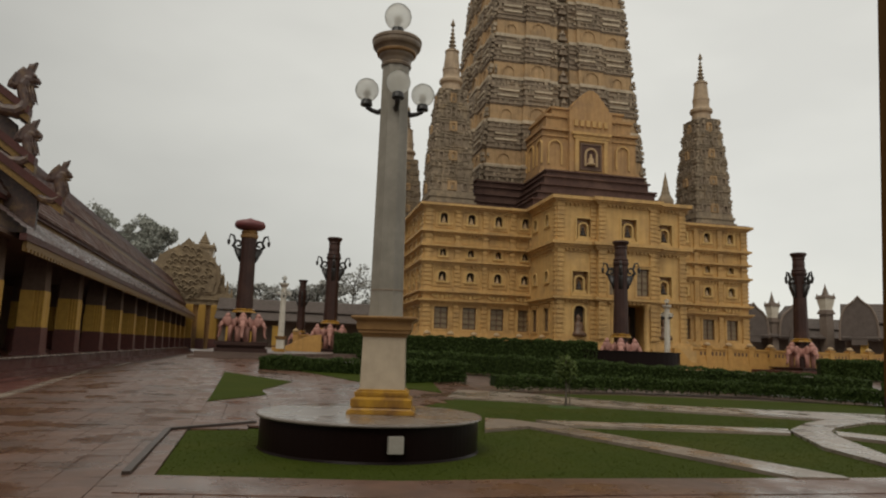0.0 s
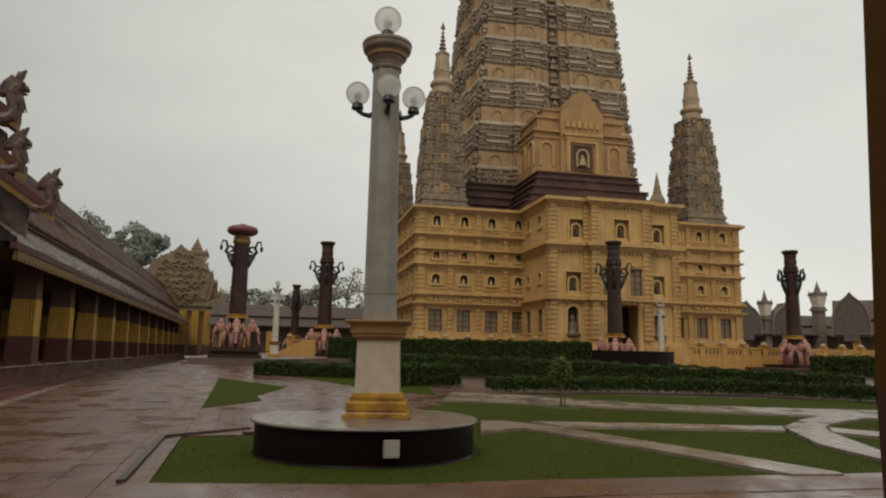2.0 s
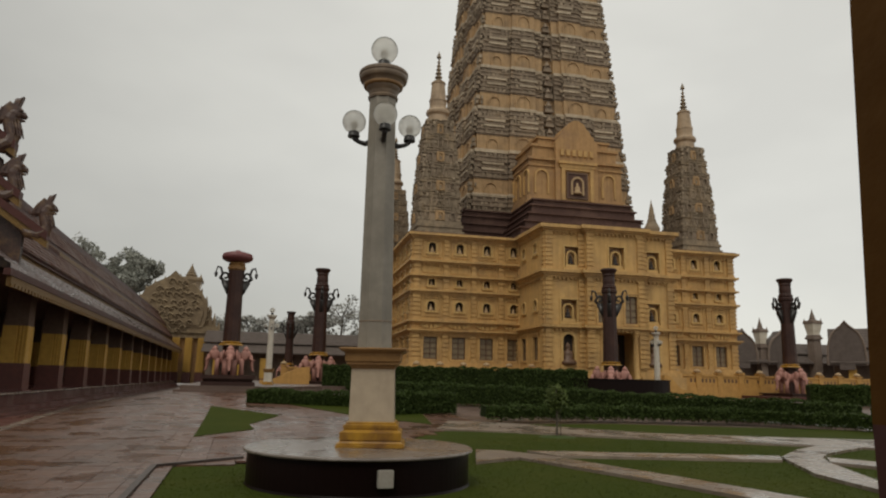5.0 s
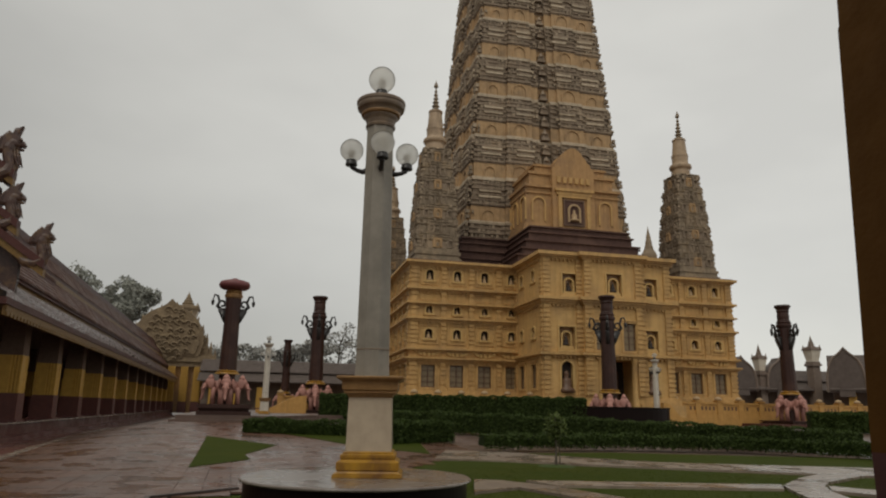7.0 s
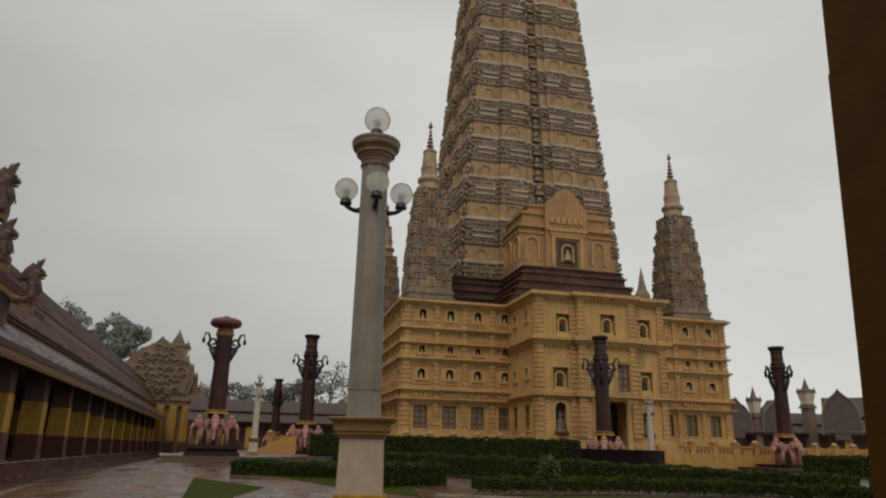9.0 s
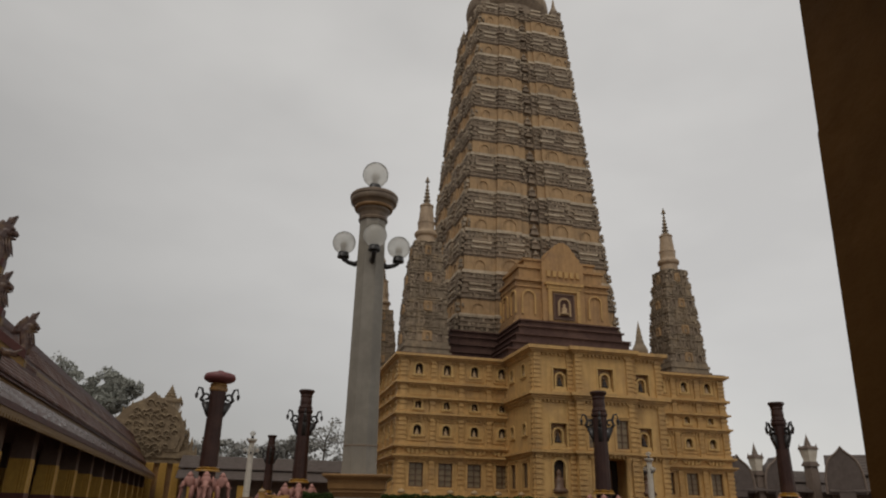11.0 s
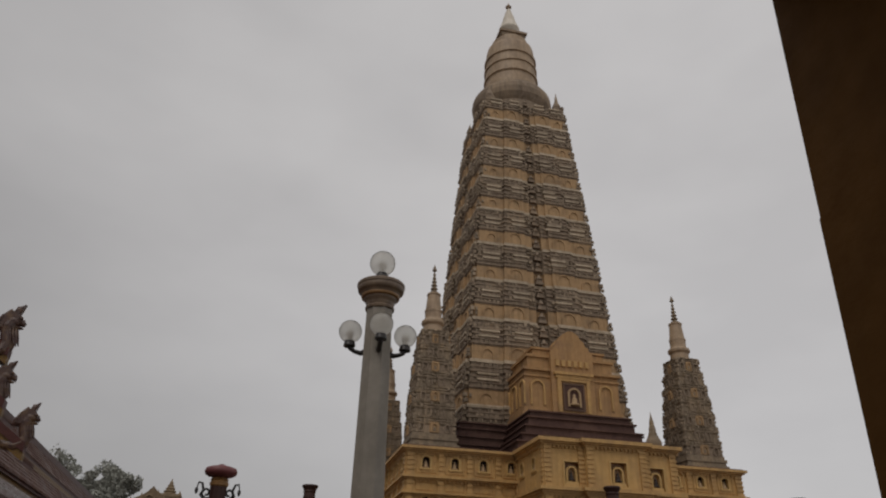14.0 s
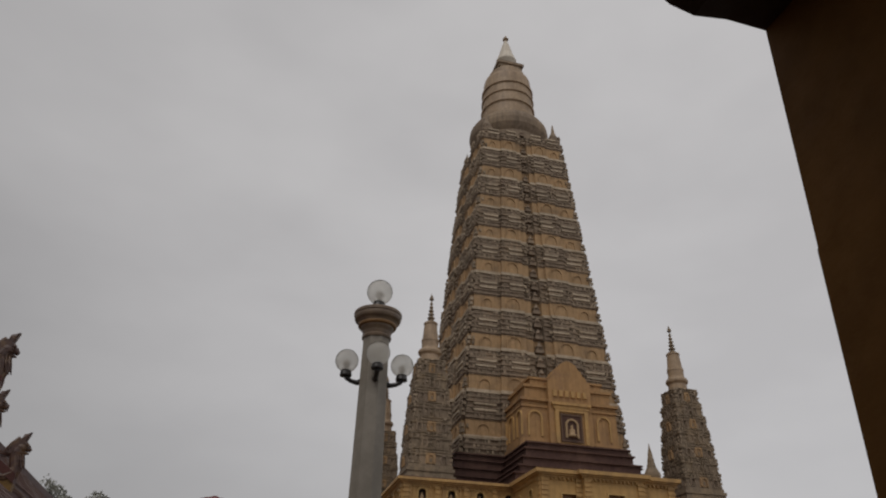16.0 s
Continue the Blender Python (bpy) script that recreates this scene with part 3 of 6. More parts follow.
def arch_ring(bm, w, h, t, y0, y1, segs=10):
    """A flat frame of thickness t round an arched opening w wide and h high, from z = 0."""
    def outline(g):
        r = w / 2 + g
        pts = [(-r, 0)] + [(-r * math.cos(math.pi * i / segs), h - w / 2 + r * math.sin(math.pi * i / segs)) for i in range(segs + 1)] + [(r, 0)]
        return pts
    a, b = outline(0), outline(t)
    n = len(a)
    va, vb = [[[bm.verts.new((x, y, z)) for x, z in o] for y in (y0, y1)] for o in (a, b)]
    for i in range(n - 1):
        bm.faces.new((va[0][i], va[0][i + 1], vb[0][i + 1], vb[0][i]))
        bm.faces.new((vb[0][i], vb[0][i + 1], vb[1][i + 1], vb[1][i]))
        bm.faces.new((va[1][i], va[1][i + 1], va[0][i + 1], va[0][i]))


def spandrel(bm, w, h, y, segs=10):
    """Fills the corners of a rectangle w by h above a round arch."""
    r = w / 2
    for sgn in (-1, 1):
        top = bm.verts.new((sgn * r, y, h + 0.01))
        arc = [bm.verts.new((sgn * r * math.cos(math.pi / 2 * i / segs), y, h - r + r * math.sin(math.pi / 2 * i / segs))) for i in range(segs + 1)]
        for i in range(segs):
            bm.faces.new((top, arc[i], arc[i + 1]))


MESHES = {}


def shared(key, mat, build, smooth=False):
    if key not in MESHES:
        bm = bmesh.new()
        build(bm)
        me = bpy.data.meshes.new(key)
        bm.to_mesh(me)
        bm.free()
        me.materials.append(mat)
        if smooth:
            for p in me.polygons:
                p.use_smooth = True
        MESHES[key] = me
    return MESHES[key]


def seated(bm, h):
    lathe(bm, [(0.30 * h, 0), (0.40 * h, 0.06 * h), (0.36 * h, 0.20 * h), (0.22 * h, 0.28 * h), (0.25 * h, 0.5 * h), (0.20 * h, 0.64 * h), (0.09 * h, 0.68 * h), (0.13 * h, 0.78 * h), (0.11 * h, 0.9 * h), (0.03 * h, 1.0 * h), (0, 1.02 * h)], 10)


def arched_niche(parent, p0, p1, u, z, w, h, panel=None, big=False, key=""):
    """An arched niche window with a pale surround, a back painted dark for shade and a small pale figure."""
    m = on_wall(p0, p1, u, z)
    win = again("window", shared(f"arch_frame{key}", CREAM, lambda bm: (arch_ring(bm, w, h, 0.16 if not big else 0.2, -0.10, 0.06), spandrel(bm, w, h, 0.06))), parent, m)
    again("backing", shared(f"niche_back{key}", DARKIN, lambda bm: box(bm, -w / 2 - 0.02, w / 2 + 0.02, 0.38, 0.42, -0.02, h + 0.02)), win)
    again("sill", shared(f"sill{key}", CREAM, lambda bm: (box(bm, -w / 2 - 0.28, w / 2 + 0.28, -0.16, 0.1, -0.16, 0.0), box(bm, -w / 2 - 0.2, w / 2 + 0.2, -0.1, 0.0, -0.26, -0.16))), win)
    again("statue", shared(f"figure{key}", STATUE if not big else FRAMEB, lambda bm: seated(bm, h * 0.72), True), win, pose(0, 0.2, 0))
    if panel:
        pw, pz0, pz1 = panel
        def edge(bm):
            for x0, x1, a, b in ((-pw / 2, -pw / 2 + 0.12, pz0, pz1), (pw / 2 - 0.12, pw / 2, pz0, pz1), (-pw / 2 + 0.12, pw / 2 - 0.12, pz1 - 0.12, pz1), (-pw / 2 + 0.12, pw / 2 - 0.12, pz0, pz0 + 0.12)):
                box(bm, x0, x1, -0.09, 0.05, a, b)
        again("panel_frame", shared(f"panel{key}", OCHRE_T, edge), win)
    return win


def glazed_window(parent, p0, p1, u, z, w, h, key):
    m = on_wall(p0, p1, u, z)
    def fr(bm):
        for x0, x1, a, b in ((-w / 2, -w / 2 + 0.09, 0, h), (w / 2 - 0.09, w / 2, 0, h), (-0.045, 0.045, 0.09, h - 0.09), (-w / 2 + 0.09, w / 2 - 0.09, 0, 0.09), (-w / 2 + 0.09, w / 2 - 0.09, h - 0.09, h)):
            box(bm, x0, x1, 0.12, 0.2, a, b)
        for k in range(1, 4):
            box(bm, -w / 2 + 0.09, w / 2 - 0.09, 0.14, 0.18, h * k / 4 - 0.025, h * k / 4 + 0.025)
    win = again("window", shared(f"glazed_frame{key}", FRAMEB, fr), parent, m)
    again("pane", shared(f"pane{key}", GLASSY, lambda bm: box(bm, -w / 2, w / 2, 0.205, 0.24, 0, h)), win)
    def sr(bm):
        for x0, x1, a, b in ((-w / 2 - 0.2, -w / 2, -0.2, h + 0.2), (w / 2, w / 2 + 0.2, -0.2, h + 0.2), (-w / 2, w / 2, h, h + 0.2), (-w / 2, w / 2, -0.2, 0)):
            box(bm, x0, x1, -0.08, 0.04, a, b)
        box(bm, -w / 2 - 0.3, w / 2 + 0.3, -0.16, 0.02, h + 0.2, h + 0.3)
    again("surround", shared(f"surround{key}", OCHRE_T, sr), win)
    return win


BASE = [(0, 0), (W, 0), (W, W), (0, W)]
bm = bmesh.new()
prism(bm, grow(BASE, -0.44), 2.0, 16.2)
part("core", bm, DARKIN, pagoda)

# mouldings of the wings: (bottom, top, how far proud)
WING_BANDS = [(0.7, 2.6, 1.0), (2.6, 3.0, 0.75), (3.0, 3.3, 0.5), (3.3, 3.6, 0.28),
              (6.25, 6.4, 0.2), (6.4, 6.55, 0.38), (6.55, 6.7, 0.55), (6.7, 7.3, 0.1), (7.3, 7.42, 0.3), (7.42, 7.6, 0.5),
              (10.15, 10.3, 0.2), (10.3, 10.42, 0.28), (10.42, 10.62, 0.46),
              (11.85, 11.95, 0.22), (11.95, 12.12, 0.44), (13.25, 13.4, 0.25), (13.4, 13.62, 0.48),
              (15.75, 15.9, 0.22), (15.9, 16.05, 0.4), (16.05, 16.3, 0.62)]
for z0, z1, o in WING_BANDS:
    bm = bmesh.new()
    prism(bm, grow(BASE, o), z0, z1)
    part("cornice" if z0 > 4 else "plinth_moulding", bm, OCHRE_T, pagoda)
bm = bmesh.new()
prism(bm, grow(BASE, 0.35), 16.3, 16.42)
part("roof_deck", bm, MAROON, pagoda)

WALL_ROWS = [(3.6, 6.25), (7.6, 10.15), (10.62, 11.85), (12.12, 13.25), (13.62, 15.75)]
BAYS = [1.9 + 2.86 * i for i in range(4)]
ALLBAYS = BAYS + [W - b for b in reversed(BAYS)]
SIDES = [((0, 0), (W, 0)), ((0, W), (0, 0)), ((W, 0), (W, W)), ((W, W), (0, W))]
for si, (p0, p1) in enumerate(SIDES):
    seen = si < 2
    for ri, (z0, z1) in enumerate(WALL_ROWS):
        holes = []
        if seen and ri != 3:
            w, a, b = {0: (1.37, 3.85, 6.0), 1: (0.78, 8.55, 9.5), 2: (0.62, 11.05, 11.8), 4: (0.76, 14.35, 15.42)}[ri]
            holes = [(u - w / 2, u + w / 2, a, b) for u in ALLBAYS]
        wall_skin("wall", p0, p1, z0, z1, holes, 0.42, pagoda, OCHRE)
        for h in holes:
            u, w, hh = (h[0] + h[1]) / 2, h[1] - h[0], h[3] - h[2]
            if ri == 0:
                glazed_window(pagoda, p0, p1, u, h[2], w, hh, "wing")
            else:
                arched_niche(pagoda, p0, p1, u, h[2], w, hh, {1: (1.9, -0.55, 1.35), 2: None, 4: (1.8, -0.45, 1.28)}[ri], key=f"row{ri}")
    # pilasters between the bays, with blocks like quoins at the corners
    ends = [0.35, W - 0.35]
    for u in ends + [b + 1.43 for b in BAYS[:3]] + [W - b - 1.43 for b in BAYS[:3]] + [11.6, W - 11.6]:
        corner = u in ends
        for ri, (z0, z1) in enumerate(WALL_ROWS):
            hw = 0.33 if corner else 0.22
            def pil(bm, z0=z0, z1=z1, hw=hw, corner=corner):
                box(bm, -hw, hw, -0.16, 0.02, 0, z1 - z0)
                n = max(2, int((z1 - z0) / 0.42))
                for k in range(n):
                    zz = (k + 0.5) * (z1 - z0) / n
                    box(bm, -hw - 0.05, hw + 0.05, -0.24, -0.16, zz - 0.13, zz + 0.13)
                box(bm, -hw - 0.1, hw + 0.1, -0.26, 0.0, 0.0, 0.14)
            again("pilaster", shared(f"pilaster{ri}{corner}", OCHRE_T, pil), pagoda, on_wall(p0, p1, u, z0))
    if seen:
        # carved swags on the frieze, small blank panels above row three
        def swag(bm):
            for k in range(7):
                a = math.pi * k / 6
                box(bm, -0.9 * math.cos(a) - 0.14, -0.9 * math.cos(a) + 0.14, -0.2, 0.0, 0.34 - 0.22 * math.sin(a), 0.52 - 0.22 * math.sin(a))
            for x in (-0.45, 0.0, 0.45):
                ball(bm, (x, -0.12, 0.36), 0.13, u=8, v=6)
        for u in ALLBAYS:
            again("frieze_swag", shared("frieze_swag", CREAM, swag), pagoda, on_wall(p0, p1, u, 6.7, 0.1))
            again("blank_panel", shared("blank_panel", OCHRE_T, lambda bm: (box(bm, -0.95, 0.95, -0.06, 0.02, 0.2, 0.28), box(bm, -0.95, 0.95, -0.06, 0.02, 0.86, 0.94), box(bm, -0.95, -0.87, -0.06, 0.02, 0.28, 0.86), box(bm, 0.87, 0.95, -0.06, 0.02, 0.28, 0.86))), pagoda, on_wall(p0, p1, u, 12.12))

# rows of small blocks under the cornices, too small to tell apart
q = []
def block(cx, cy, hx, hy, z0, z1):
    v = [(cx + sx * hx, cy + sy * hy, z) for z in (z0, z1) for sx, sy in ((-1, -1), (1, -1), (1, 1), (-1, 1))]
    for f in ((0, 3, 2, 1), (0, 1, 5, 4), (1, 2, 6, 5), (2, 3, 7, 6), (3, 0, 4, 7)):
        q.append([v[i] for i in f])
for z0, z1, o in ((6.08, 6.25, 0.12), (7.14, 7.3, 0.22), (9.95, 10.15, 0.14), (11.68, 11.85, 0.14), (13.05, 13.25, 0.16), (15.55, 15.75, 0.14)):
    for k in range(int(W / 0.4)):
        u = 0.2 + 0.4 * k
        block(u, -o / 2, 0.1, o / 2 + 0.02, z0, z1)
        block(-o / 2, u, o / 2 + 0.02, 0.1, z0, z1)
for z0, z1 in ((6.5, 6.7), (11.25, 11.45), (15.55, 15.75)):
    for k in range(32):
        u = PU0 + 0.2 + 0.4 * k
        block(u, -PF - (0.58 if 14.9 < u < 20.7 else 0.08), 0.1, 0.1, z0, z1)
    for k in range(17):
        block(PU0 - 0.08, -PF + 0.3 + 0.4 * k, 0.1, 0.1, z0, z1)
den = quads("dentil", np.array(q, dtype=np.float32), OCHRE_T)
den.parent = pagoda
tagged(den, "rows of small ochre blocks", kind="stuff")

# ---- porches ----
def porch_outline(side):
    if side == "front":
        return [(PU0, 0.3), (PU0, -PF), (14.9, -PF), (14.9, -PF - 0.5), (20.7, -PF - 0.5), (20.7, -PF), (PU1, -PF), (PU1, 0.3)]
    if side == "left":
        return [(0.3, 25.0), (-PS, 25.0), (-PS, 11.0), (0.3, 11.0)]
    if side == "right":
        return [(W - 0.3, 11.0), (W + PS, 11.0), (W + PS, 25.0), (W - 0.3, 25.0)]


PORCH_BANDS = [(0.7, 2.5, 0.7), (2.5, 2.95, 0.45), (2.95, 3.2, 0.22), (6.7, 6.82, 0.2), (6.82, 7.05, 0.42),
               (11.45, 11.62, 0.2), (11.62, 11.85, 0.35), (11.85, 12.12, 0.6), (15.75, 15.9, 0.2), (15.9, 16.05, 0.38), (16.05, 16.38, 0.6)]
PORCH_ROWS = [(3.2, 6.7), (7.05, 11.45), (12.12, 15.75)]
FRONT_HOLES = {0: [(12.7, 13.8, 3.4, 6.25), (21.4, 22.4, 3.4, 6.1)],
               1: [(12.55, 14.1, 7.4, 9.4), (16.0, 17.1, 7.35, 9.9), (18.75, 20.0, 7.35, 9.9), (21.2, 22.6, 7.4, 9.35)],
               2: [(12.95, 14.43, 12.45, 14.38), (17.2, 18.75, 12.5, 14.5), (21.3, 22.7, 12.4, 14.34)]}
for side in ("front", "left", "right"):
    out = porch_outline(side)
    for z0, z1, o in PORCH_BANDS:
        bm = bmesh.new()
        if side == "front" and z1 < 3.3:       # the mouldings leave the doorway free
            for poly in ([(PU0 - o, 0.3), (PU0 - o, -PF - o), (16.0, -PF - o), (16.0, 0.3)], [(20.2, 0.3), (20.2, -PF - o), (PU1 + o, -PF - o), (PU1 + o, 0.3)]):
                prism(bm, poly, z0, z1)
        else:
            prism(bm, grow(out, o), z0, z1)
        part("porch_cornice", bm, OCHRE_T, pagoda)
    edges = list(zip(out, out[1:]))
    for ei, (p0, p1) in enumerate(edges):
        ln = math.dist(p0, p1)
        for ri, (z0, z1) in enumerate(PORCH_ROWS):
            holes, zz0 = [], z0
            if side == "front" and p0[1] == p1[1]:
                holes = [(a - p0[0], b - p0[0], c, e) for a, b, c, e in FRONT_HOLES[ri] if p0[0] <= a and b <= p1[0]]
                if ri == 0 and p0[0] == 14.9:
                    zz0, holes = 0.9, [(1.2, 5.2, 0.901, 6.5)]
            elif side == "front" and ei == 0 and ri < 3:
                w, a, b = {0: (1.3, 3.85, 6.0), 1: (0.8, 8.5, 9.5), 2: (0.8, 13.9, 15.0)}[ri]
                holes = [(u - w / 2, u + w / 2, a, b) for u in (2.0, 5.2)]
            wall_skin("porch_wall", p0, p1, zz0, z1, holes, 0.45 if not (ri == 0 and zz0 < 1) else 3.0, pagoda, OCHRE)
            for h in holes:
                u, w, hh = (h[0] + h[1]) / 2, h[1] - h[0], h[3] - h[2]
                if zz0 < 1:
                    continue
                k = f"porch{ri}{w:.2f}{ei == 0}"
                if ei == 0 and ri == 0:
                    glazed_window(pagoda, p0, p1, u, h[2], w, hh, "porchside")
                elif ei == 0 or (ri == 0):
                    arched_niche(pagoda, p0, p1, u, h[2], w, hh, None, big=ri == 0, key=k)
                elif ri == 1 and 16 < h[0] + p0[0] < 20.1 or (ri == 1 and abs(h[0] + p0[0] - 16) < 0.01):
                    glazed_window(pagoda, p0, p1, u, h[2], w, hh, k)
                else:
                    # a square recess that holds an arched niche with a figure
                    m = on_wall(p0, p1, u, h[2])
                    win = again("window", shared("square" + k, CREAM, lambda bm: [box(bm, *q) for q in ((-w / 2 - 0.14, -w / 2, -0.1, 0.05, -0.14, hh + 0.14), (w / 2, w / 2 + 0.14, -0.1, 0.05, -0.14, hh + 0.14), (-w / 2, w / 2, -0.1, 0.05, hh, hh + 0.14), (-w / 2 - 0.2, w / 2 + 0.2, -0.2, 0.05, -0.3, -0.14))]), pagoda, m)
                    again("backing", shared("sqback" + k, CAPBR, lambda bm: box(bm, -w / 2, w / 2, 0.4, 0.44, 0, hh)), win)
                    again("niche_frame", shared("sqarch" + k, CREAM, lambda bm: (arch_ring(bm, w * 0.5, hh * 0.62, 0.17, 0.12, 0.4), box(bm, -w * 0.36, w * 0.36, 0.05, 0.4, 0.0, 0.02))), win, pose(0, 0, hh * 0.14))
                    again("niche_base", shared("sqbase" + k, CREAM, lambda bm: box(bm, -w * 0.42, w * 0.42, 0.02, 0.4, 0, hh * 0.13)), win)
                    again("statue", shared("sqfig" + k, DARKIN, lambda bm: seated(bm, hh * 0.44), True), win, pose(0, 0.28, hh * 0.15))
        # quoined corner pilasters
        if ln > 2:
            for u in (0.3, ln - 0.3):
                for ri, (z0, z1) in enumerate(PORCH_ROWS):
                    def pil(bm, z0=z0, z1=z1):
                        box(bm, -0.29, 0.29, -0.12, 0.02, 0, z1 - z0)
                        n = int((z1 - z0) / 0.4)
                        for k in range(n):
                            zz = (k + 0.5) * (z1 - z0) / n
                            box(bm, -0.33, 0.33, -0.2, -0.12, zz - 0.13, zz + 0.13)
                    again("pilaster", shared(f"porchpil{ri}", OCHRE_T, pil), pagoda, on_wall(p0, p1, u, z0))
# flat near-black sheet in place of the unlit hall behind the doorway
bm = bmesh.new()
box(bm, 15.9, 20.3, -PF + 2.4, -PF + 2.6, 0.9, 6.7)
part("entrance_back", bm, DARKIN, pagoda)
for x in (16.35, 19.85):
    bm = bmesh.new()
    lathe(bm, [(0.42, 0.8), (0.42, 1.2), (0.3, 1.3), (0.27, 6.1), (0.42, 6.4), (0.45, 6.68)], 16, x, -PF - 0.3)
    part("entrance_column", bm, OCHRE_T, pagoda, "ochre round entrance column", True)
for sx in (17.4, 18.8):
    bm = bmesh.new()
    box(bm, sx - 0.62, sx + 0.62, -PF + 2.2, -PF + 2.32, 2.3, 5.6)
    for zz in (2.5, 4.1):
        box(bm, sx - 0.45, sx + 0.45, -PF + 2.14, -PF + 2.2, zz, zz + 1.3)
    part("entrance_door", bm, FRAMEB, pagoda, "dark brown panelled door")

# ---- maroon stepped roof and shrine block ----
CX = CY = 18.0
for h, z0, z1 in ((13.2, 16.42, 17.3), (12.5, 17.3, 18.2), (11.9, 18.2, 19.2), (11.4, 19.2, 20.2), (11.1, 20.2, 20.9)):
    bm = bmesh.new()
    frustum(bm, CX, CY, z0, z1 - 0.16, h - 0.12, h - 0.12)
    frustum(bm, CX, CY, z1 - 0.16, z1, h + 0.1, h + 0.1)
    part("stepped_roof", bm, MAROON, pagoda, "maroon tiled stepped roof")
    bm = bmesh.new()
    d = 5.9 + (h - 11.1) * 0.9
    frustum(bm, 18.3, 6.0, z0 + 0.01, z1 - 0.15, h - 5.5, h - 5.5, d, d)
    frustum(bm, 18.3, 6.0, z1 - 0.15, z1 + 0.01, h - 5.3, h - 5.3, d + 0.2, d + 0.2)
    part("stepped_roof", bm, MAROON, pagoda, "maroon tiled stepped roof")
BV = 2.4
bm = bmesh.new()
box(bm, 13.0, 24.1, BV, 10.0, 21.9, 26.0)
part("shrine_block", bm, ORANGE, pagoda, "orange ochre shrine block")
for a, b, v, z0, z1 in ((12.6, 24.5, BV - 0.25, 20.9, 21.3), (12.8, 24.3, BV - 0.1, 21.3, 21.9), (12.8, 24.3, BV - 0.3, 26.0, 26.3), (12.9, 24.2, BV - 0.15, 25.3, 25.5), (13.5, 23.6, BV + 0.2, 26.3, 27.6), (13.3, 23.8, BV, 27.6, 27.9), (14.3, 22.8, BV + 0.6, 27.9, 28.7), (14.1, 23.0, BV + 0.45, 28.7, 28.95)):
    bm = bmesh.new()
    box(bm, a, b, v, 10.0, z0, z1)
    part("shrine_moulding", bm, ORANGE, pagoda)
bm = bmesh.new()
half = [(2.5, 27.8), (2.5, 28.3), (2.2, 28.5), (2.05, 29.0), (1.75, 29.2), (1.5, 29.75), (1.2, 29.9), (0.95, 30.4), (0.6, 30.65), (0.2, 30.85)]
prof = [(18.5 + x, z) for x, z in half] + [(18.5 - x, z) for x, z in reversed(half)]
n = len(prof) - 1
a = [bm.verts.new((x, BV - 0.5, z)) for x, z in prof]
b = [bm.verts.new((x, BV + 3.0, z)) for x, z in prof]
bm.faces.new(list(reversed(a)))
bm.faces.new(b)
for i in range(n + 1):
    j = (i + 1) % (n + 1)
    bm.faces.new((a[i], a[j], b[j], b[i]))
bmesh.ops.recalc_face_normals(bm, faces=bm.faces[:])
part("gable", bm, ORANGE, pagoda, "rounded orange gable")
bm = bmesh.new()
box(bm, 16.0, 21.0, BV - 0.5, BV + 0.1, 21.3, 27.8)
part("shrine_front", bm, ORANGE, pagoda)
bm = bmesh.new()
for q in ((16.4, 20.6, BV - 0.75, BV - 0.5, 25.2, 25.6), (16.2, 20.8, BV - 0.9, BV - 0.5, 25.6, 25.9), (16.6, 17.0, BV - 0.7, BV - 0.5, 21.5, 25.2), (20.0, 20.4, BV - 0.7, BV - 0.5, 21.5, 25.2), (17.0, 20.0, BV - 0.7, BV - 0.5, 24.9, 25.2)):
    box(bm, *q)
for k in range(6):
    box(bm, 16.5 + 0.7 * k, 16.9 + 0.7 * k, BV - 0.7, BV - 0.5, 26.6, 27.3)
part("shrine_frame", bm, OCHRE_T, pagoda)
bm = bmesh.new()
box(bm, 17.2, 19.7, BV - 0.58, BV - 0.52, 21.7, 24.7)
part("relief_panel", bm, MAROON, pagoda, "dark red niche panel")
bm = bmesh.new()
for q in ((17.2, 17.4, BV - 0.66, BV - 0.52, 21.7, 24.7), (19.5, 19.7, BV - 0.66, BV - 0.52, 21.7, 24.7), (17.4, 19.5, BV - 0.66, BV - 0.52, 24.5, 24.7), (17.4, 19.5, BV - 0.66, BV - 0.52, 21.7, 21.9)):
    box(bm, *q)
bmesh.ops.create_cube(bm, size=0.01, matrix=pose(18.45, BV - 0.55, 22))
part("relief_frame", bm, FRAMEB, pagoda)
again("relief_arch", shared("relief_arch", STATUE, lambda bm: arch_ring(bm, 1.1, 1.9, 0.22, -0.2, 0.06)), pagoda, pose(18.45, BV - 0.56, 22.1))
again("statue", shared("relief_fig", STATUE, lambda bm: seated(bm, 1.35), True), pagoda, pose(18.45, BV - 0.6, 22.2))
for x in (14.5, 22.5):
    again("blind_arch", shared("blind_arch", OCHRE_T, lambda bm: arch_ring(bm, 1.3, 2.6, 0.2, -0.16, 0.02)), pagoda, pose(x, BV, 22.2))
for y in (3.0, 5.6, 8.0):
    again("blind_arch", shared("blind_arch", OCHRE_T, lambda bm: 0), pagoda, pose(13.0, y, 22.2, 0, 0, -90))

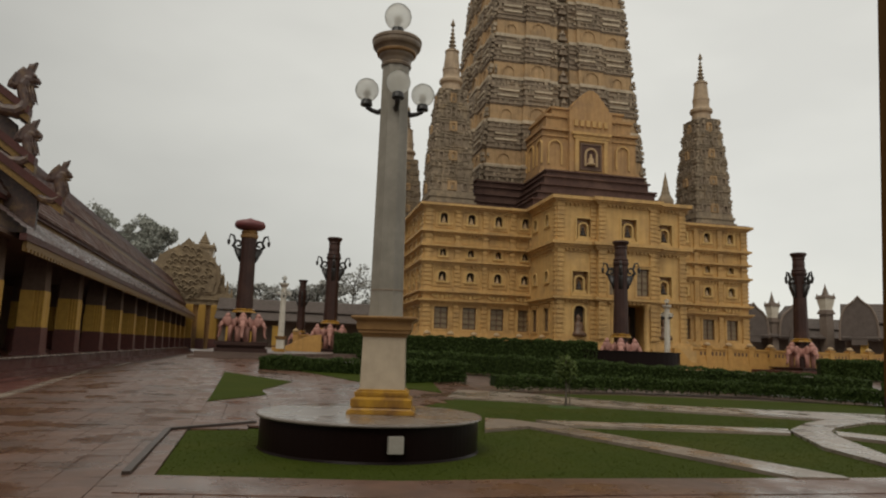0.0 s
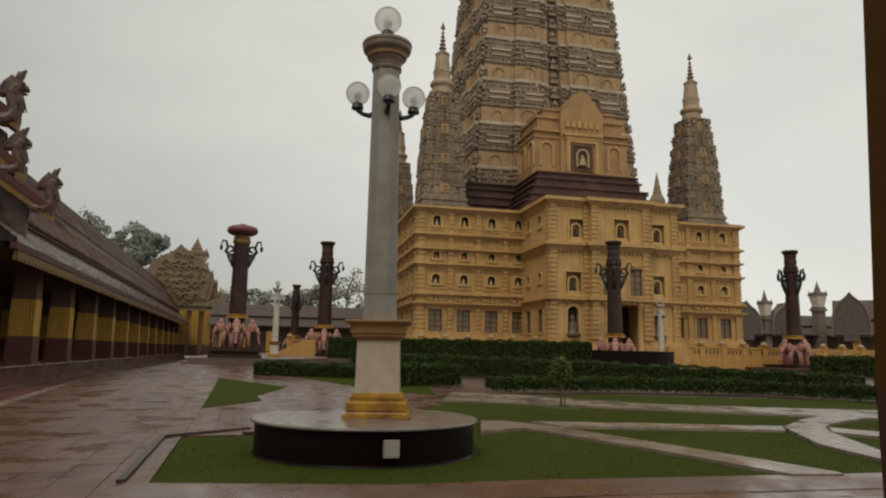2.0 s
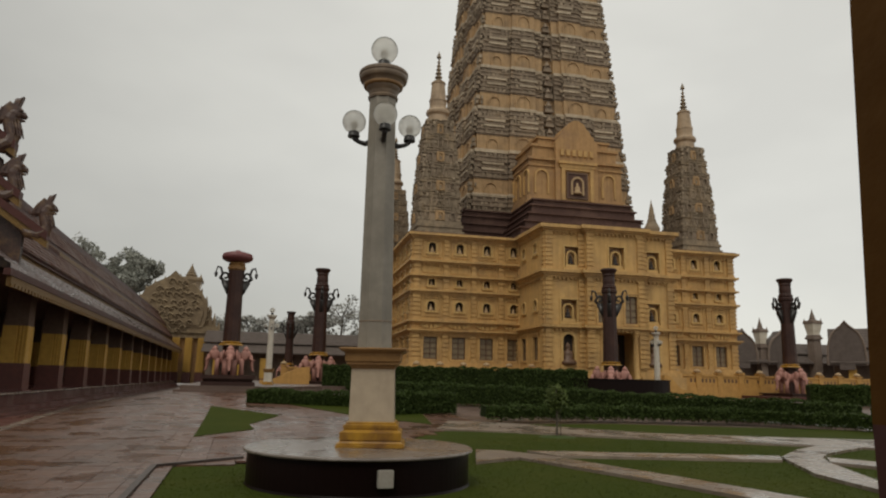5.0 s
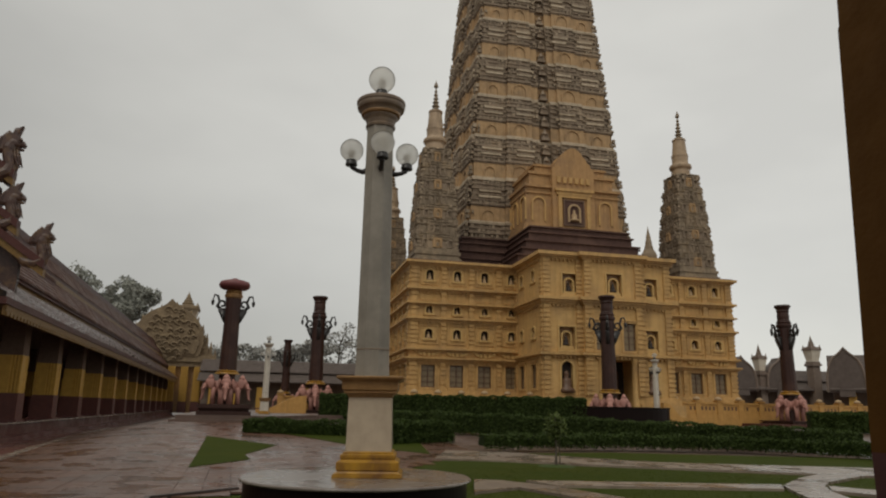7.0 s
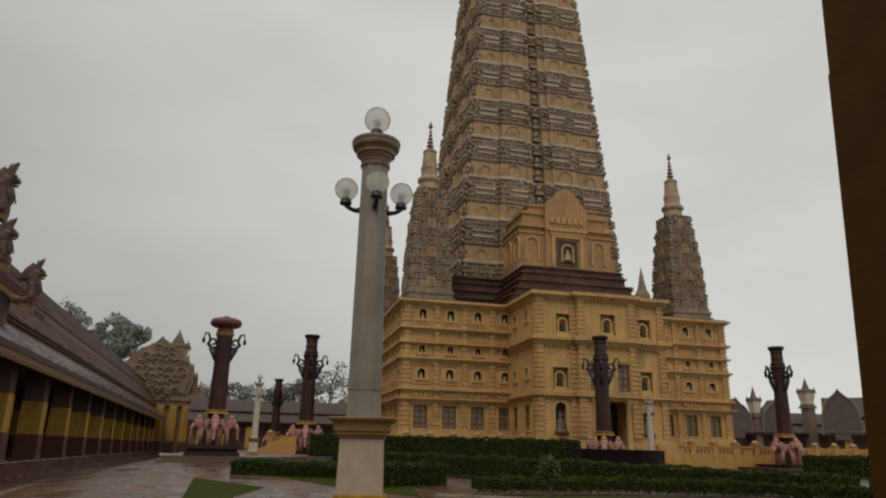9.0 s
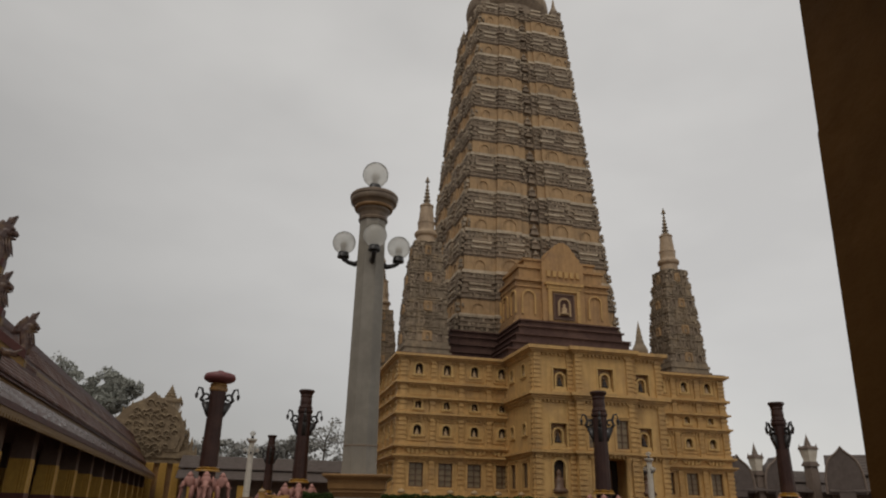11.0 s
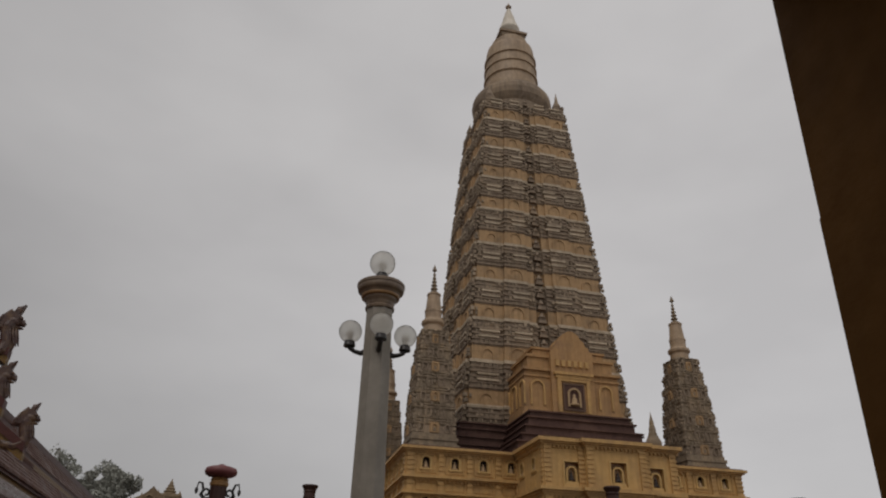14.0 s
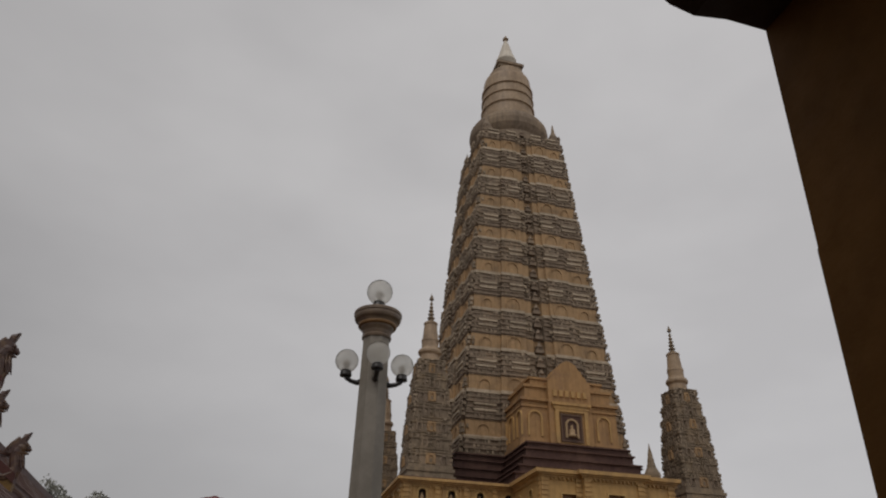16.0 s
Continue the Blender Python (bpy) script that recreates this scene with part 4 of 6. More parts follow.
# ---- the tiered tower ----
def ratha(h):
    """A square plan with a narrow groove in the middle of each side and stepped corners."""
    g, d, e = 0.085 * h, 0.055 * h, 0.04 * h
    side = [(-h + e, -h + e), (-h + e, -h), (-0.55 * h, -h), (-0.55 * h, -h - e), (-0.2 * h, -h - e), (-0.2 * h, -h), (-g, -h), (-g, -h + d), (g, -h + d), (g, -h), (0.2 * h, -h), (0.2 * h, -h - e), (0.55 * h, -h - e), (0.55 * h, -h), (h - e, -h)]
    pts = []
    for k in range(4):
        c, s = round(math.cos(math.pi / 2 * k)), round(math.sin(math.pi / 2 * k))
        pts += [(c * x - s * y, s * x + c * y) for x, y in side]
    return pts


def half_at(z):
    return 10.35 - 0.0818 * (z - 21.0)


TIER = 5.55
MOULD = [(0.0, 0.18, 0.2), (0.18, 2.0, 0.0), (2.0, 2.16, 0.12), (2.16, 2.36, 0.26), (2.36, 2.75, 0.04), (2.75, 2.98, 0.2), (2.98, 3.45, 0.0), (3.45, 3.68, 0.18),
         (3.68, 4.15, -0.02), (4.15, 4.38, 0.22), (4.38, 4.72, 0.05), (4.72, 4.92, 0.18), (4.92, 5.3, 0.04), (5.3, 5.55, 0.24)]
rng = np.random.default_rng(11)
for k in range(-1, 9):
    zb = 23.0 + TIER * k
    for i, (a, b, o) in enumerate(MOULD):
        z0, z1 = zb + a, zb + b
        if z0 < 20.8 or z1 > 71.5:
            continue
        h = half_at((z0 + z1) / 2) + o
        bm = bmesh.new()
        prism(bm, [(CX + x, CY + y) for x, y in ratha(h)], z0, z1)
        part("tier_wall" if i == 1 else "tier_moulding", bm, TIERY if i == 1 else (TIERP if i in (0, 13) else TIERD), pagoda, "ochre band paled for haze" if i == 1 else "")
    if k < 0:
        continue
    # blind arches on the ochre band, pale panels and little stupas among the mouldings
    h = half_at(zb + 1.0)
    for f in range(4):
        turn = Matrix.Translation((CX, CY, 0)) @ Matrix.Rotation(math.pi / 2 * f, 4, "Z")
        for x, big in ((-0.76, 0), (-0.375, 1), (0.375, 1), (0.76, 0)):
            mesh = shared(f"tier_arch{big}", TIERY, lambda bm, big=big: arch_ring(bm, 1.9 if big else 1.35, 1.55 if big else 1.25, 0.16, -0.12, 0.05))
            again("blind_arch", mesh, pagoda, turn @ Matrix.Translation((x * h, -h - (0.04 * h if big else 0), zb + 0.25)) @ Matrix.Diagonal((h / 10.0, 1, 1, 1)))
    bar = shared("relief_bar", TIERP, lambda bm: (box(bm, -0.5, 0.5, -0.34, 0.1, 0.06, 0.30), box(bm, -0.46, 0.46, -0.26, 0.1, 0.0, 0.06)))
    for f in range(4):
        turn = Matrix.Translation((CX, CY, 0)) @ Matrix.Rotation(math.pi / 2 * f, 4, "Z")
        for za in (3.02, 3.74):
            hh = half_at(zb + za)
            for x, ln in ((-0.75, 0.27), (-0.31, 0.24), (0.31, 0.24), (0.75, 0.27)):
                out = 0.04 * hh if abs(x) < 0.5 else 0
                again("relief_bar", bar, pagoda, turn @ Matrix.Translation((x * hh + rng.normal(0, 0.08), -hh - out, zb + za)) @ Matrix.Diagonal((ln * hh, 1, 1, 1)))
    for f in range(4):
        turn = Matrix.Translation((CX, CY, 0)) @ Matrix.Rotation(math.pi / 2 * f, 4, "Z")
        for zz in (0.3, 2.2, 3.9):
            hh = half_at(zb + zz)
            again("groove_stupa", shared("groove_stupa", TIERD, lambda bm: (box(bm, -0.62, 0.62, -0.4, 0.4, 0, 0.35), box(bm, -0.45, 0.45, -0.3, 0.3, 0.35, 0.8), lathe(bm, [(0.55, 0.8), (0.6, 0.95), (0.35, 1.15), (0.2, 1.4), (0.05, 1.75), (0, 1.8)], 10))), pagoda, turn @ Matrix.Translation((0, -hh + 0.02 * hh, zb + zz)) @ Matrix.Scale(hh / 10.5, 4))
        # pinnacles on the corners of each tier
        hh = half_at(zb + 5.5)
        for sx in (-1, 1):
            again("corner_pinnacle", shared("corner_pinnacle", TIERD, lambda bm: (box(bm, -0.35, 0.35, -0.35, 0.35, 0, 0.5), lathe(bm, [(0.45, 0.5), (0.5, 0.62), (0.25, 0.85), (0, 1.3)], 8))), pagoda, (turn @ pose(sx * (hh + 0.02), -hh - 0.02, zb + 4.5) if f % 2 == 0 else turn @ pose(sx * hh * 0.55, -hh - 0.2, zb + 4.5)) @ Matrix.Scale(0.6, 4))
# small carved blocks, figures and corner pieces all over the courses, too many to tell apart
q = []
rng = np.random.default_rng(17)
for k in range(-1, 9):
    zb = 23.0 + TIER * k
    for a, b in ((2.40, 2.74), (3.0, 3.44), (3.7, 4.14), (4.40, 4.71), (4.94, 5.29), (0.4, 0.9), (1.0, 1.5)):
        if zb + a < 21.0 or zb + b > 71.4:
            continue
        h = half_at(zb + (a + b) / 2)
        low = a < 2
        for f in (0, 1, 3):
            co, si = round(math.cos(math.pi / 2 * f)), round(math.sin(math.pi / 2 * f))
            x = -h
            while x < h:
                w = rng.uniform(0.16, 0.42)
                corner = x < -h + 0.5 or x > h - 0.7
                groove = abs(x) < 0.09 * h
                if corner or (not low and not groove and rng.random() < 0.62):
                    d, top = rng.uniform(0.10, 0.26), rng.uniform(0.65, 1.0)
                    out = 0.04 * h if 0.12 * h < abs(x) < 0.55 * h else 0.0
                    hx, hy = w / 2, d / 2 + 0.03
                    cx, cy = min(x + w / 2, h - hx + 0.16) - (0.16 if x < -h + 0.1 else 0), -h - out - d / 2
                    px, py = co * cx - si * cy, si * cx + co * cy
                    block(CX + px, CY + py, hx if co else hy, hy if co else hx, zb + a, zb + a + (b - a) * top)
                x += w + rng.uniform(0.06, 0.35)
rel = quads("relief_block", np.array(q, dtype=np.float32), TIERB)
rel.parent = pagoda
tagged(rel, "weathered small carved relief blocks", kind="stuff")
# crown
bm = bmesh.new()
lathe(bm, [(6.0, 71.3), (6.0, 72.4), (5.6, 72.6), (5.6, 73.2), (5.9, 73.6), (6.3, 74.3), (6.45, 75.2), (6.35, 76.0), (6.0, 76.6), (5.7, 76.65), (5.7, 76.95), (5.5, 77.0), (5.4, 77.3), (5.0, 77.7), (4.6, 77.9)], 48, CX, CY)
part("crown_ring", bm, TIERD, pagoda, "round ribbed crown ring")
bm = bmesh.new()
lathe(bm, [(4.6, 77.8), (4.6, 78.5), (4.3, 78.55), (4.25, 80.4), (4.5, 80.45), (4.5, 80.8), (4.25, 80.85), (4.2, 82.6), (4.42, 82.65), (4.42, 83.0), (4.18, 83.05), (4.12, 84.6), (4.36, 84.65), (4.36, 85.0), (4.1, 85.05), (4.0, 87.0), (3.85, 87.6), (3.3, 88.0), (3.15, 88.1), (3.1, 89.2), (2.6, 89.8)], 72, CX, CY)
part("dome", bm, GOLDC, pagoda, "pale gold banded dome")
bm = bmesh.new()
for a, z0, z1 in ((2.1, 89.8, 90.5), (2.4, 90.5, 90.9), (2.0, 90.9, 91.4)):
    frustum(bm, CX, CY, z0, z1, a, a)
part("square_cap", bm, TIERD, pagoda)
bm = bmesh.new()
lathe(bm, [(1.5, 91.4), (1.5, 92.6), (1.8, 92.8), (1.8, 93.2), (1.6, 93.4), (1.45, 94.2), (1.3, 94.4), (1.15, 95.2), (0.9, 96.2), (0.6, 97.3), (0.3, 98.2), (0.12, 98.6)], 32, CX, CY)
part("cone", bm, WHITEP, pagoda, "white ringed cone", True)
bm = bmesh.new()
lathe(bm, [(0.1, 98.5), (0.5, 98.7), (0.55, 98.85), (0.1, 98.9), (0.3, 99.1), (0, 99.9)], 12, CX, CY)
part("finial", bm, GOLDC, pagoda)
for sx, sy in ((-1, -1), (1, -1), (1, 1), (-1, 1)):
    h = 5.9
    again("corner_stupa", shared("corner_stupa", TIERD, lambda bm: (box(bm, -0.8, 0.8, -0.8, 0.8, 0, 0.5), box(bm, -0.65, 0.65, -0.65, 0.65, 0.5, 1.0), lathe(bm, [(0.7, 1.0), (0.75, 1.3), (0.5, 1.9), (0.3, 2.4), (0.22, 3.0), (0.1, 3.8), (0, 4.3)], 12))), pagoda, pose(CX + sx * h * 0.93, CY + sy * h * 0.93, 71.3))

# ---- corner spires ----
def make_spire(m):
    t = thing("corner_spire", m, "tiered brown spire with a ringed finial on the pagoda roof", "spire", "spires on the pagoda's corners")
    bm = bmesh.new()
    for h, z0, z1 in ((2.55, 0, 0.5), (2.35, 0.5, 0.9), (2.45, 0.9, 1.2), (2.28, 1.2, 1.6)):
        frustum(bm, 0, 0, z0, z1, h, h)
    part("base", bm, SPIRED, t)
    n, st = 7, 1.62
    rng = np.random.default_rng(4)
    fs = []
    for k, h in enumerate((2.16, 2.10, 2.02, 1.91, 1.78, 1.61, 1.40)):
        zb = 1.6 + st * k
        bm = bmesh.new()
        prism(bm, ratha(h), zb, zb + 0.8)
        part("tier_wall", bm, TIERD if k in (0, 2, 4) else SPIRED, t)
        bm = bmesh.new()
        for a, b, o in ((0.8, 0.92, 0.08), (0.92, 1.06, 0.16), (1.06, 1.2, 0.0), (1.2, 1.34, 0.12), (1.34, 1.5, -0.04), (1.5, 1.62, 0.08)):
            prism(bm, ratha(h - 0.04 + o), zb + a, zb + b)
        part("tier_moulding", bm, SPIRED, t)
        for f in range(4):
            turn = Matrix.Rotation(math.pi / 2 * f, 4, "Z")
            if k % 2 == 0:
                again("niche_panel", shared("spire_niche", TIERY, lambda bm: (box(bm, -0.5, 0.5, -0.10, 0.1, -0.05, 1.0), arch_ring(bm, 0.5, 0.8, 0.16, -0.22, -0.08))), t, turn @ pose(0, -h - 0.04, zb + 0.1) @ Matrix.Diagonal((h / 2.1, 1, 1, 1)))
                # darker block set on the panel as the niche's painted shade
                again("niche_shadow", shared("spire_niche_shade", SPIRED, lambda bm: box(bm, -0.12, 0.12, -0.125, -0.1, 0.12, 0.5)), t, turn @ pose(0, -h - 0.04, zb + 0.1))
            for x in ((-0.62, 0.62) if k % 2 == 0 else (-0.32, 0.32)):
                again("blind_arch", shared("spire_arch", TIERD, lambda bm: (arch_ring(bm, 0.42, 0.7, 0.12, -0.16, 0.06), box(bm, -0.3, 0.3, -0.12, 0.1, -0.1, 0))), t, turn @ pose(x * h, -h - 0.04, zb + 0.15))
            for a in (0.05, 0.45, 1.06, 1.34):
                x = -h
                while x < h - 0.05:
                    w, d, tall = rng.uniform(0.12, 0.26), rng.uniform(0.08, 0.2), rng.uniform(0.14, 0.3)
                    if x < -h + 0.2 or x > h - 0.3 or (rng.random() < 0.5 and (abs(x) > 0.55 or k % 2)):
                        c = [turn @ Vector((x + sx * w, -h - sy * d + 0.03, zb + a + sz * tall)) for sz in (0, 1) for sx, sy in ((0, 1), (1, 1), (1, 0), (0, 0))]
                        for fc in ((0, 3, 2, 1), (0, 1, 5, 4), (1, 2, 6, 5), (4, 5, 6, 7), (3, 0, 4, 7)):
                            fs.append([tuple(c[i]) for i in fc])
                    x += w + rng.uniform(0.04, 0.2)
    ob = quads("relief_block", np.array(fs, dtype=np.float32), TIERB)
    ob.parent = t
    tagged(ob, "weathered small carved relief blocks", kind="stuff")
    z = 1.6 + n * st
    bm = bmesh.new()
    lathe(bm, [(1.45, z - 0.1), (1.35, z + 0.05), (1.1, z + 0.15), (1.05, z + 0.8), (1.1, z + 0.9), (1.26, z + 1.05), (1.3, z + 1.25), (1.22, z + 1.45), (0.98, z + 1.6), (0.92, z + 1.85)], 28)
    part("neck", bm, GOLDC, t)
    bm = bmesh.new()
    lathe(bm, [(0.92, z + 1.8), (0.94, z + 2.5), (0.98, z + 2.52), (0.97, z + 2.75), (0.88, z + 2.8), (0.72, z + 4.55), (0.80, z + 4.62), (0.78, z + 4.78), (0.35, z + 4.85)], 28)
    part("bell", bm, GOLDC, t)
    bm = bmesh.new()
    prof = [(0.4, z + 4.8)]
    for k in range(6):
        r, q = 0.48 - 0.062 * k, z + 4.82 + 0.45 * k
        prof += [(r * 0.6, q), (r, q + 0.14), (r, q + 0.22), (r * 0.52, q + 0.36)]
    prof += [(0.08, z + 7.6), (0.06, z + 7.7)]
    lathe(bm, prof, 16)
    part("ringed_finial", bm, SPIRED, t)
    bm = bmesh.new()
    lathe(bm, [(0.06, z + 7.65), (0.28, z + 7.8), (0.22, z + 8.0), (0.05, z + 8.45), (0, z + 8.62)], 8)
    part("tip", bm, SPIRED, t)
    return t


spire = make_spire(PAG @ pose(2.9, 3.6, 16.42))
for u, v in ((33.2, 3.6), (2.9, 32.5), (33.2, 32.5)):
    copy_thing(spire, PAG @ pose(u, v, 16.42))


def make_stupa(m):
    t = thing("roof_stupa", m, "small dark bell-shaped stupa with a pointed top on the roof", "stupa", "stupas on the porch roof")
    bm = bmesh.new()
    lathe(bm, [(0.85, 0), (0.85, 0.3), (0.7, 0.35), (0.75, 0.5), (0.8, 0.8), (0.55, 1.3), (0.4, 1.6), (0.45, 1.7)], 16)
    part("bell", bm, SPIRED, t, "", True)
    bm = bmesh.new()
    lathe(bm, [(0.4, 1.65), (0.32, 2.0), (0.34, 2.1), (0.22, 2.6), (0.24, 2.7), (0.1, 3.3), (0, 3.9)], 12)
    part("point", bm, SPIRED, t)
    return t


st = make_stupa(PAG @ pose(23.2, -5.4, 16.38))
copy_thing(st, PAG @ pose(-0.5, 13.0, 16.38))
copy_thing(st, PAG @ pose(-0.5, 23.5, 16.38))

# ---------------- the cloister on the left ----------------
cloister = thing("cloister", pose(0, 0, 0), "long red and yellow cloister with wet tiled roofs and gilt eaves", "cloister")
CY0, CY1 = 20.0, 121.0
bm = bmesh.new()
box(bm, -22, -9.65, CY0, CY1 + 6, -0.2, 0.8)
part("platform", bm, REDSTEP, cloister, "dark red plinth")
bm = bmesh.new()
box(bm, -9.75, -9.5, CY0, CY1, 0.80, 0.86)
part("platform_edge", bm, PAVEG, cloister, "wet pale plinth edge")
bm = bmesh.new()
box(bm, -9.65, -9.1, CY0, CY1, -0.2, 0.30)
box(bm, -9.1, -8.6, CY0, CY1, -0.2, 0.10)
part("step", bm, REDSTEP, cloister, "dark red wet step")
bm = bmesh.new()
box(bm, -19.5, -19.2, CY0, CY1, 0.8, 6.2)
part("back_wall", bm, BROWNC, cloister)
bm = bmesh.new()
box(bm, -20, -9.6, CY0 + 10, CY1, 5.75, 5.9)
part("soffit", bm, BROWNC, cloister)


def fluted(h, n=3, d=0.05):
    """A square outline with three flutes near one end of every side."""
    pts = []
    for k in range(4):
        co, si = round(math.cos(math.pi / 2 * k)), round(math.sin(math.pi / 2 * k))
        side = [(-h, -h)]
        for i in range(n):
            x = h * 0.12 + 0.84 * h * i / n
            side += [(x, -h), (x + 0.03, -h + d), (x + 0.84 * h / n - 0.09, -h + d), (x + 0.84 * h / n - 0.06, -h)]
        pts += [(co * x - si * y, si * x + co * y) for x, y in side]
    return pts


def column(bm_red, bm_yel, bm_top):
    frustum(bm_red, 0, 0, 0.14, 1.40, 0.60, 0.58)
    prism(bm_yel, fluted(0.55), 1.40, 3.22)
    frustum(bm_top, 0, 0, 3.22, 5.0, 0.52, 0.50)


rb, yb, tb = bmesh.new(), bmesh.new(), bmesh.new()
column(rb, yb, tb)
COLM = []
for bmx, mat in ((rb, REDCOL), (yb, YELCOL), (tb, BROWNC)):
    me = bpy.data.meshes.new("column")
    bmx.to_mesh(me)
    bmx.free()
    me.materials.append(mat)
    COLM.append(me)
for row, x in ((0, -10.6), (1, -15.2)):
    for k in range(13):
        y = 32.15 + 7.12 * k
        if y > CY1 - 1:
            continue
        c = again("column", COLM[0], cloister, pose(x, y, 0.8))
        again("column_foot", shared("column_foot", REDCOL, lambda bm: frustum(bm, 0, 0, 0, 0.14, 0.70, 0.68)), c)
        again("column_shaft", COLM[1], c)
        again("column_top", COLM[2], c)


def courses(x0, z0, x1, z1, pitch=0.3):
    """The stepped profile of lapped tile courses from eave to ridge."""
    n = max(2, int(math.hypot(x1 - x0, z1 - z0) / pitch))
    pts = []
    for k in range(n):
        a, b = k / n, (k + 1) / n
        pts += [(x0 + (x1 - x0) * a, z0 + (z1 - z0) * a + 0.07), (x0 + (x1 - x0) * b, z0 + (z1 - z0) * b)]
    return pts


def roof_slope(name, x0, z0, x1, z1, y0, y1, mat, parent=None):
    bm = bmesh.new()
    pr = courses(x0, z0, x1, z1)
    pr = [(x0, z0 - 0.1)] + pr
    seg = max(1, int((y1 - y0) / 6))
    rows = [[bm.verts.new((x, y0 + (y1 - y0) * s / seg, z)) for x, z in pr] for s in range(seg + 1)]
    for a, b in zip(rows, rows[1:]):
        for i in range(len(pr) - 1):
            bm.faces.new((a[i], a[i + 1], b[i + 1], b[i]))
    bmesh.ops.recalc_face_normals(bm, faces=bm.faces[:])
    return part(name, bm, mat, parent or cloister)


Y0R, Y1R = 33.0, 31.2
# lower roof, its gilt band and red edge; then two upper roofs
roof_slope("lower_roof", -8.9, 5.95, -10.7, 7.3, Y1R - 0.4, CY1, ROOFL)
bm = bmesh.new()
box(bm, -9.1, -8.94, Y1R, CY1, 5.16, 5.56)
for q in range(int((CY1 - Y1R) / 0.5)):
    box(bm, -8.97, -8.9, Y1R + 0.5 * q, Y1R + 0.5 * q + 0.34, 5.12, 5.28)
part("eave_band", bm, GILT, cloister, "gilded eave band")
bm = bmesh.new()
box(bm, -9.16, -8.9, Y1R - 0.3, CY1, 5.56, 5.84)
part("eave_board", bm, ROOFR, cloister, "maroon eave board")
bm = bmesh.new()
box(bm, -10.9, -10.7, Y1R, CY1, 7.15, 7.5)
part("upper_band", bm, GILT, cloister, "gilded band")
bm = bmesh.new()
box(bm, -10.9, -10.55, Y1R, CY1, 7.5, 7.72)
part("upper_board", bm, ROOFR, cloister, "maroon board")
roof_slope("middle_roof", -10.45, 7.75, -11.75, 9.5, Y0R, CY1, ROOFT)
bm = bmesh.new()
box(bm, -11.95, -11.6, Y0R, CY1, 9.45, 9.7)
part("ridge_band", bm, ROOFR, cloister)
bm = bmesh.new()
box(bm, -11.72, -11.5, Y0R, CY1, 9.12, 9.44)
part("middle_band", bm, GILT, cloister, "gilded band")
roof_slope("upper_roof", -11.6, 9.75, -13.0, 11.5, Y0R, CY1, ROOFT)
bm = bmesh.new()
box(bm, -13.25, -12.9, Y0R, CY1, 11.4, 11.8)
part("ridge", bm, ROOFR, cloister, "maroon ridge")
roof_slope("back_roof", -17.5, 6.0, -13.2, 11.5, Y0R, CY1, ROOFT)
# the taller porch roof at the near end, in three lapped leaves
for x0, z0, x1, z1, ya in ((-8.35, 7.25, -13.4, 10.75, 33.0), (-9.6, 8.95, -13.6, 11.9, 33.0), (-10.1, 11.1, -14.2, 14.2, 33.0)):
    roof_slope("porch_roof", x0, z0, x1, z1, ya, ya + 2.6, ROOFT)
    roof_slope("porch_roof", x0, z0 - 0.14, x1, z1 - 0.14, ya - 0.02, ya + 2.6, ROOFR)
bm = bmesh.new()
v = [bm.verts.new(q) for q in ((-16, 33.5, 6.2), (-9.4, 33.5, 6.2), (-9.4, 33.5, 7.6), (-10.3, 33.5, 9.0), (-10.6, 33.5, 11.0), (-14.2, 33.5, 13.8), (-16, 33.5, 13.8))]
f = bm.faces.new(v)
e2 = bmesh.ops.extrude_face_region(bm, geom=[f])
for e in e2["geom"]:
    if isinstance(e, bmesh.types.BMVert):
        e.co.y += 0.3
bmesh.ops.recalc_face_normals(bm, faces=bm.faces[:])
part("gable_wall", bm, NAGA, cloister, "dark red carved gable")


def barge(p, q, w=0.42):
    """A bargeboard with a gilt under-band from p down to q."""
    for nm, mat, dz0, dz1, dy in (("bargeboard", ROOFR, 0.05, w, 0.26), ("gilt_bargeboard", GILT, -0.28, 0.05, 0.18)):
        bm = bmesh.new()
        vs = [bm.verts.new((x, Y0R + s * dy, z + dz)) for s in (-1, 1) for (x, z), dz in ((p, dz0), (q, dz0), (q, dz1), (p, dz1))]
        for f in ((0, 1, 2, 3), (7, 6, 5, 4), (0, 4, 5, 1), (1, 5, 6, 2), (2, 6, 7, 3), (3, 7, 4, 0)):
            bm.faces.new([vs[i] for i in f])
        bmesh.ops.recalc_face_normals(bm, faces=bm.faces[:])
        part(nm, bm, mat, cloister)


barge((-13.4, 10.85), (-8.25, 7.3))
barge((-13.6, 12.0), (-9.5, 9.0))
barge((-14.2, 14.3), (-9.95, 11.2))


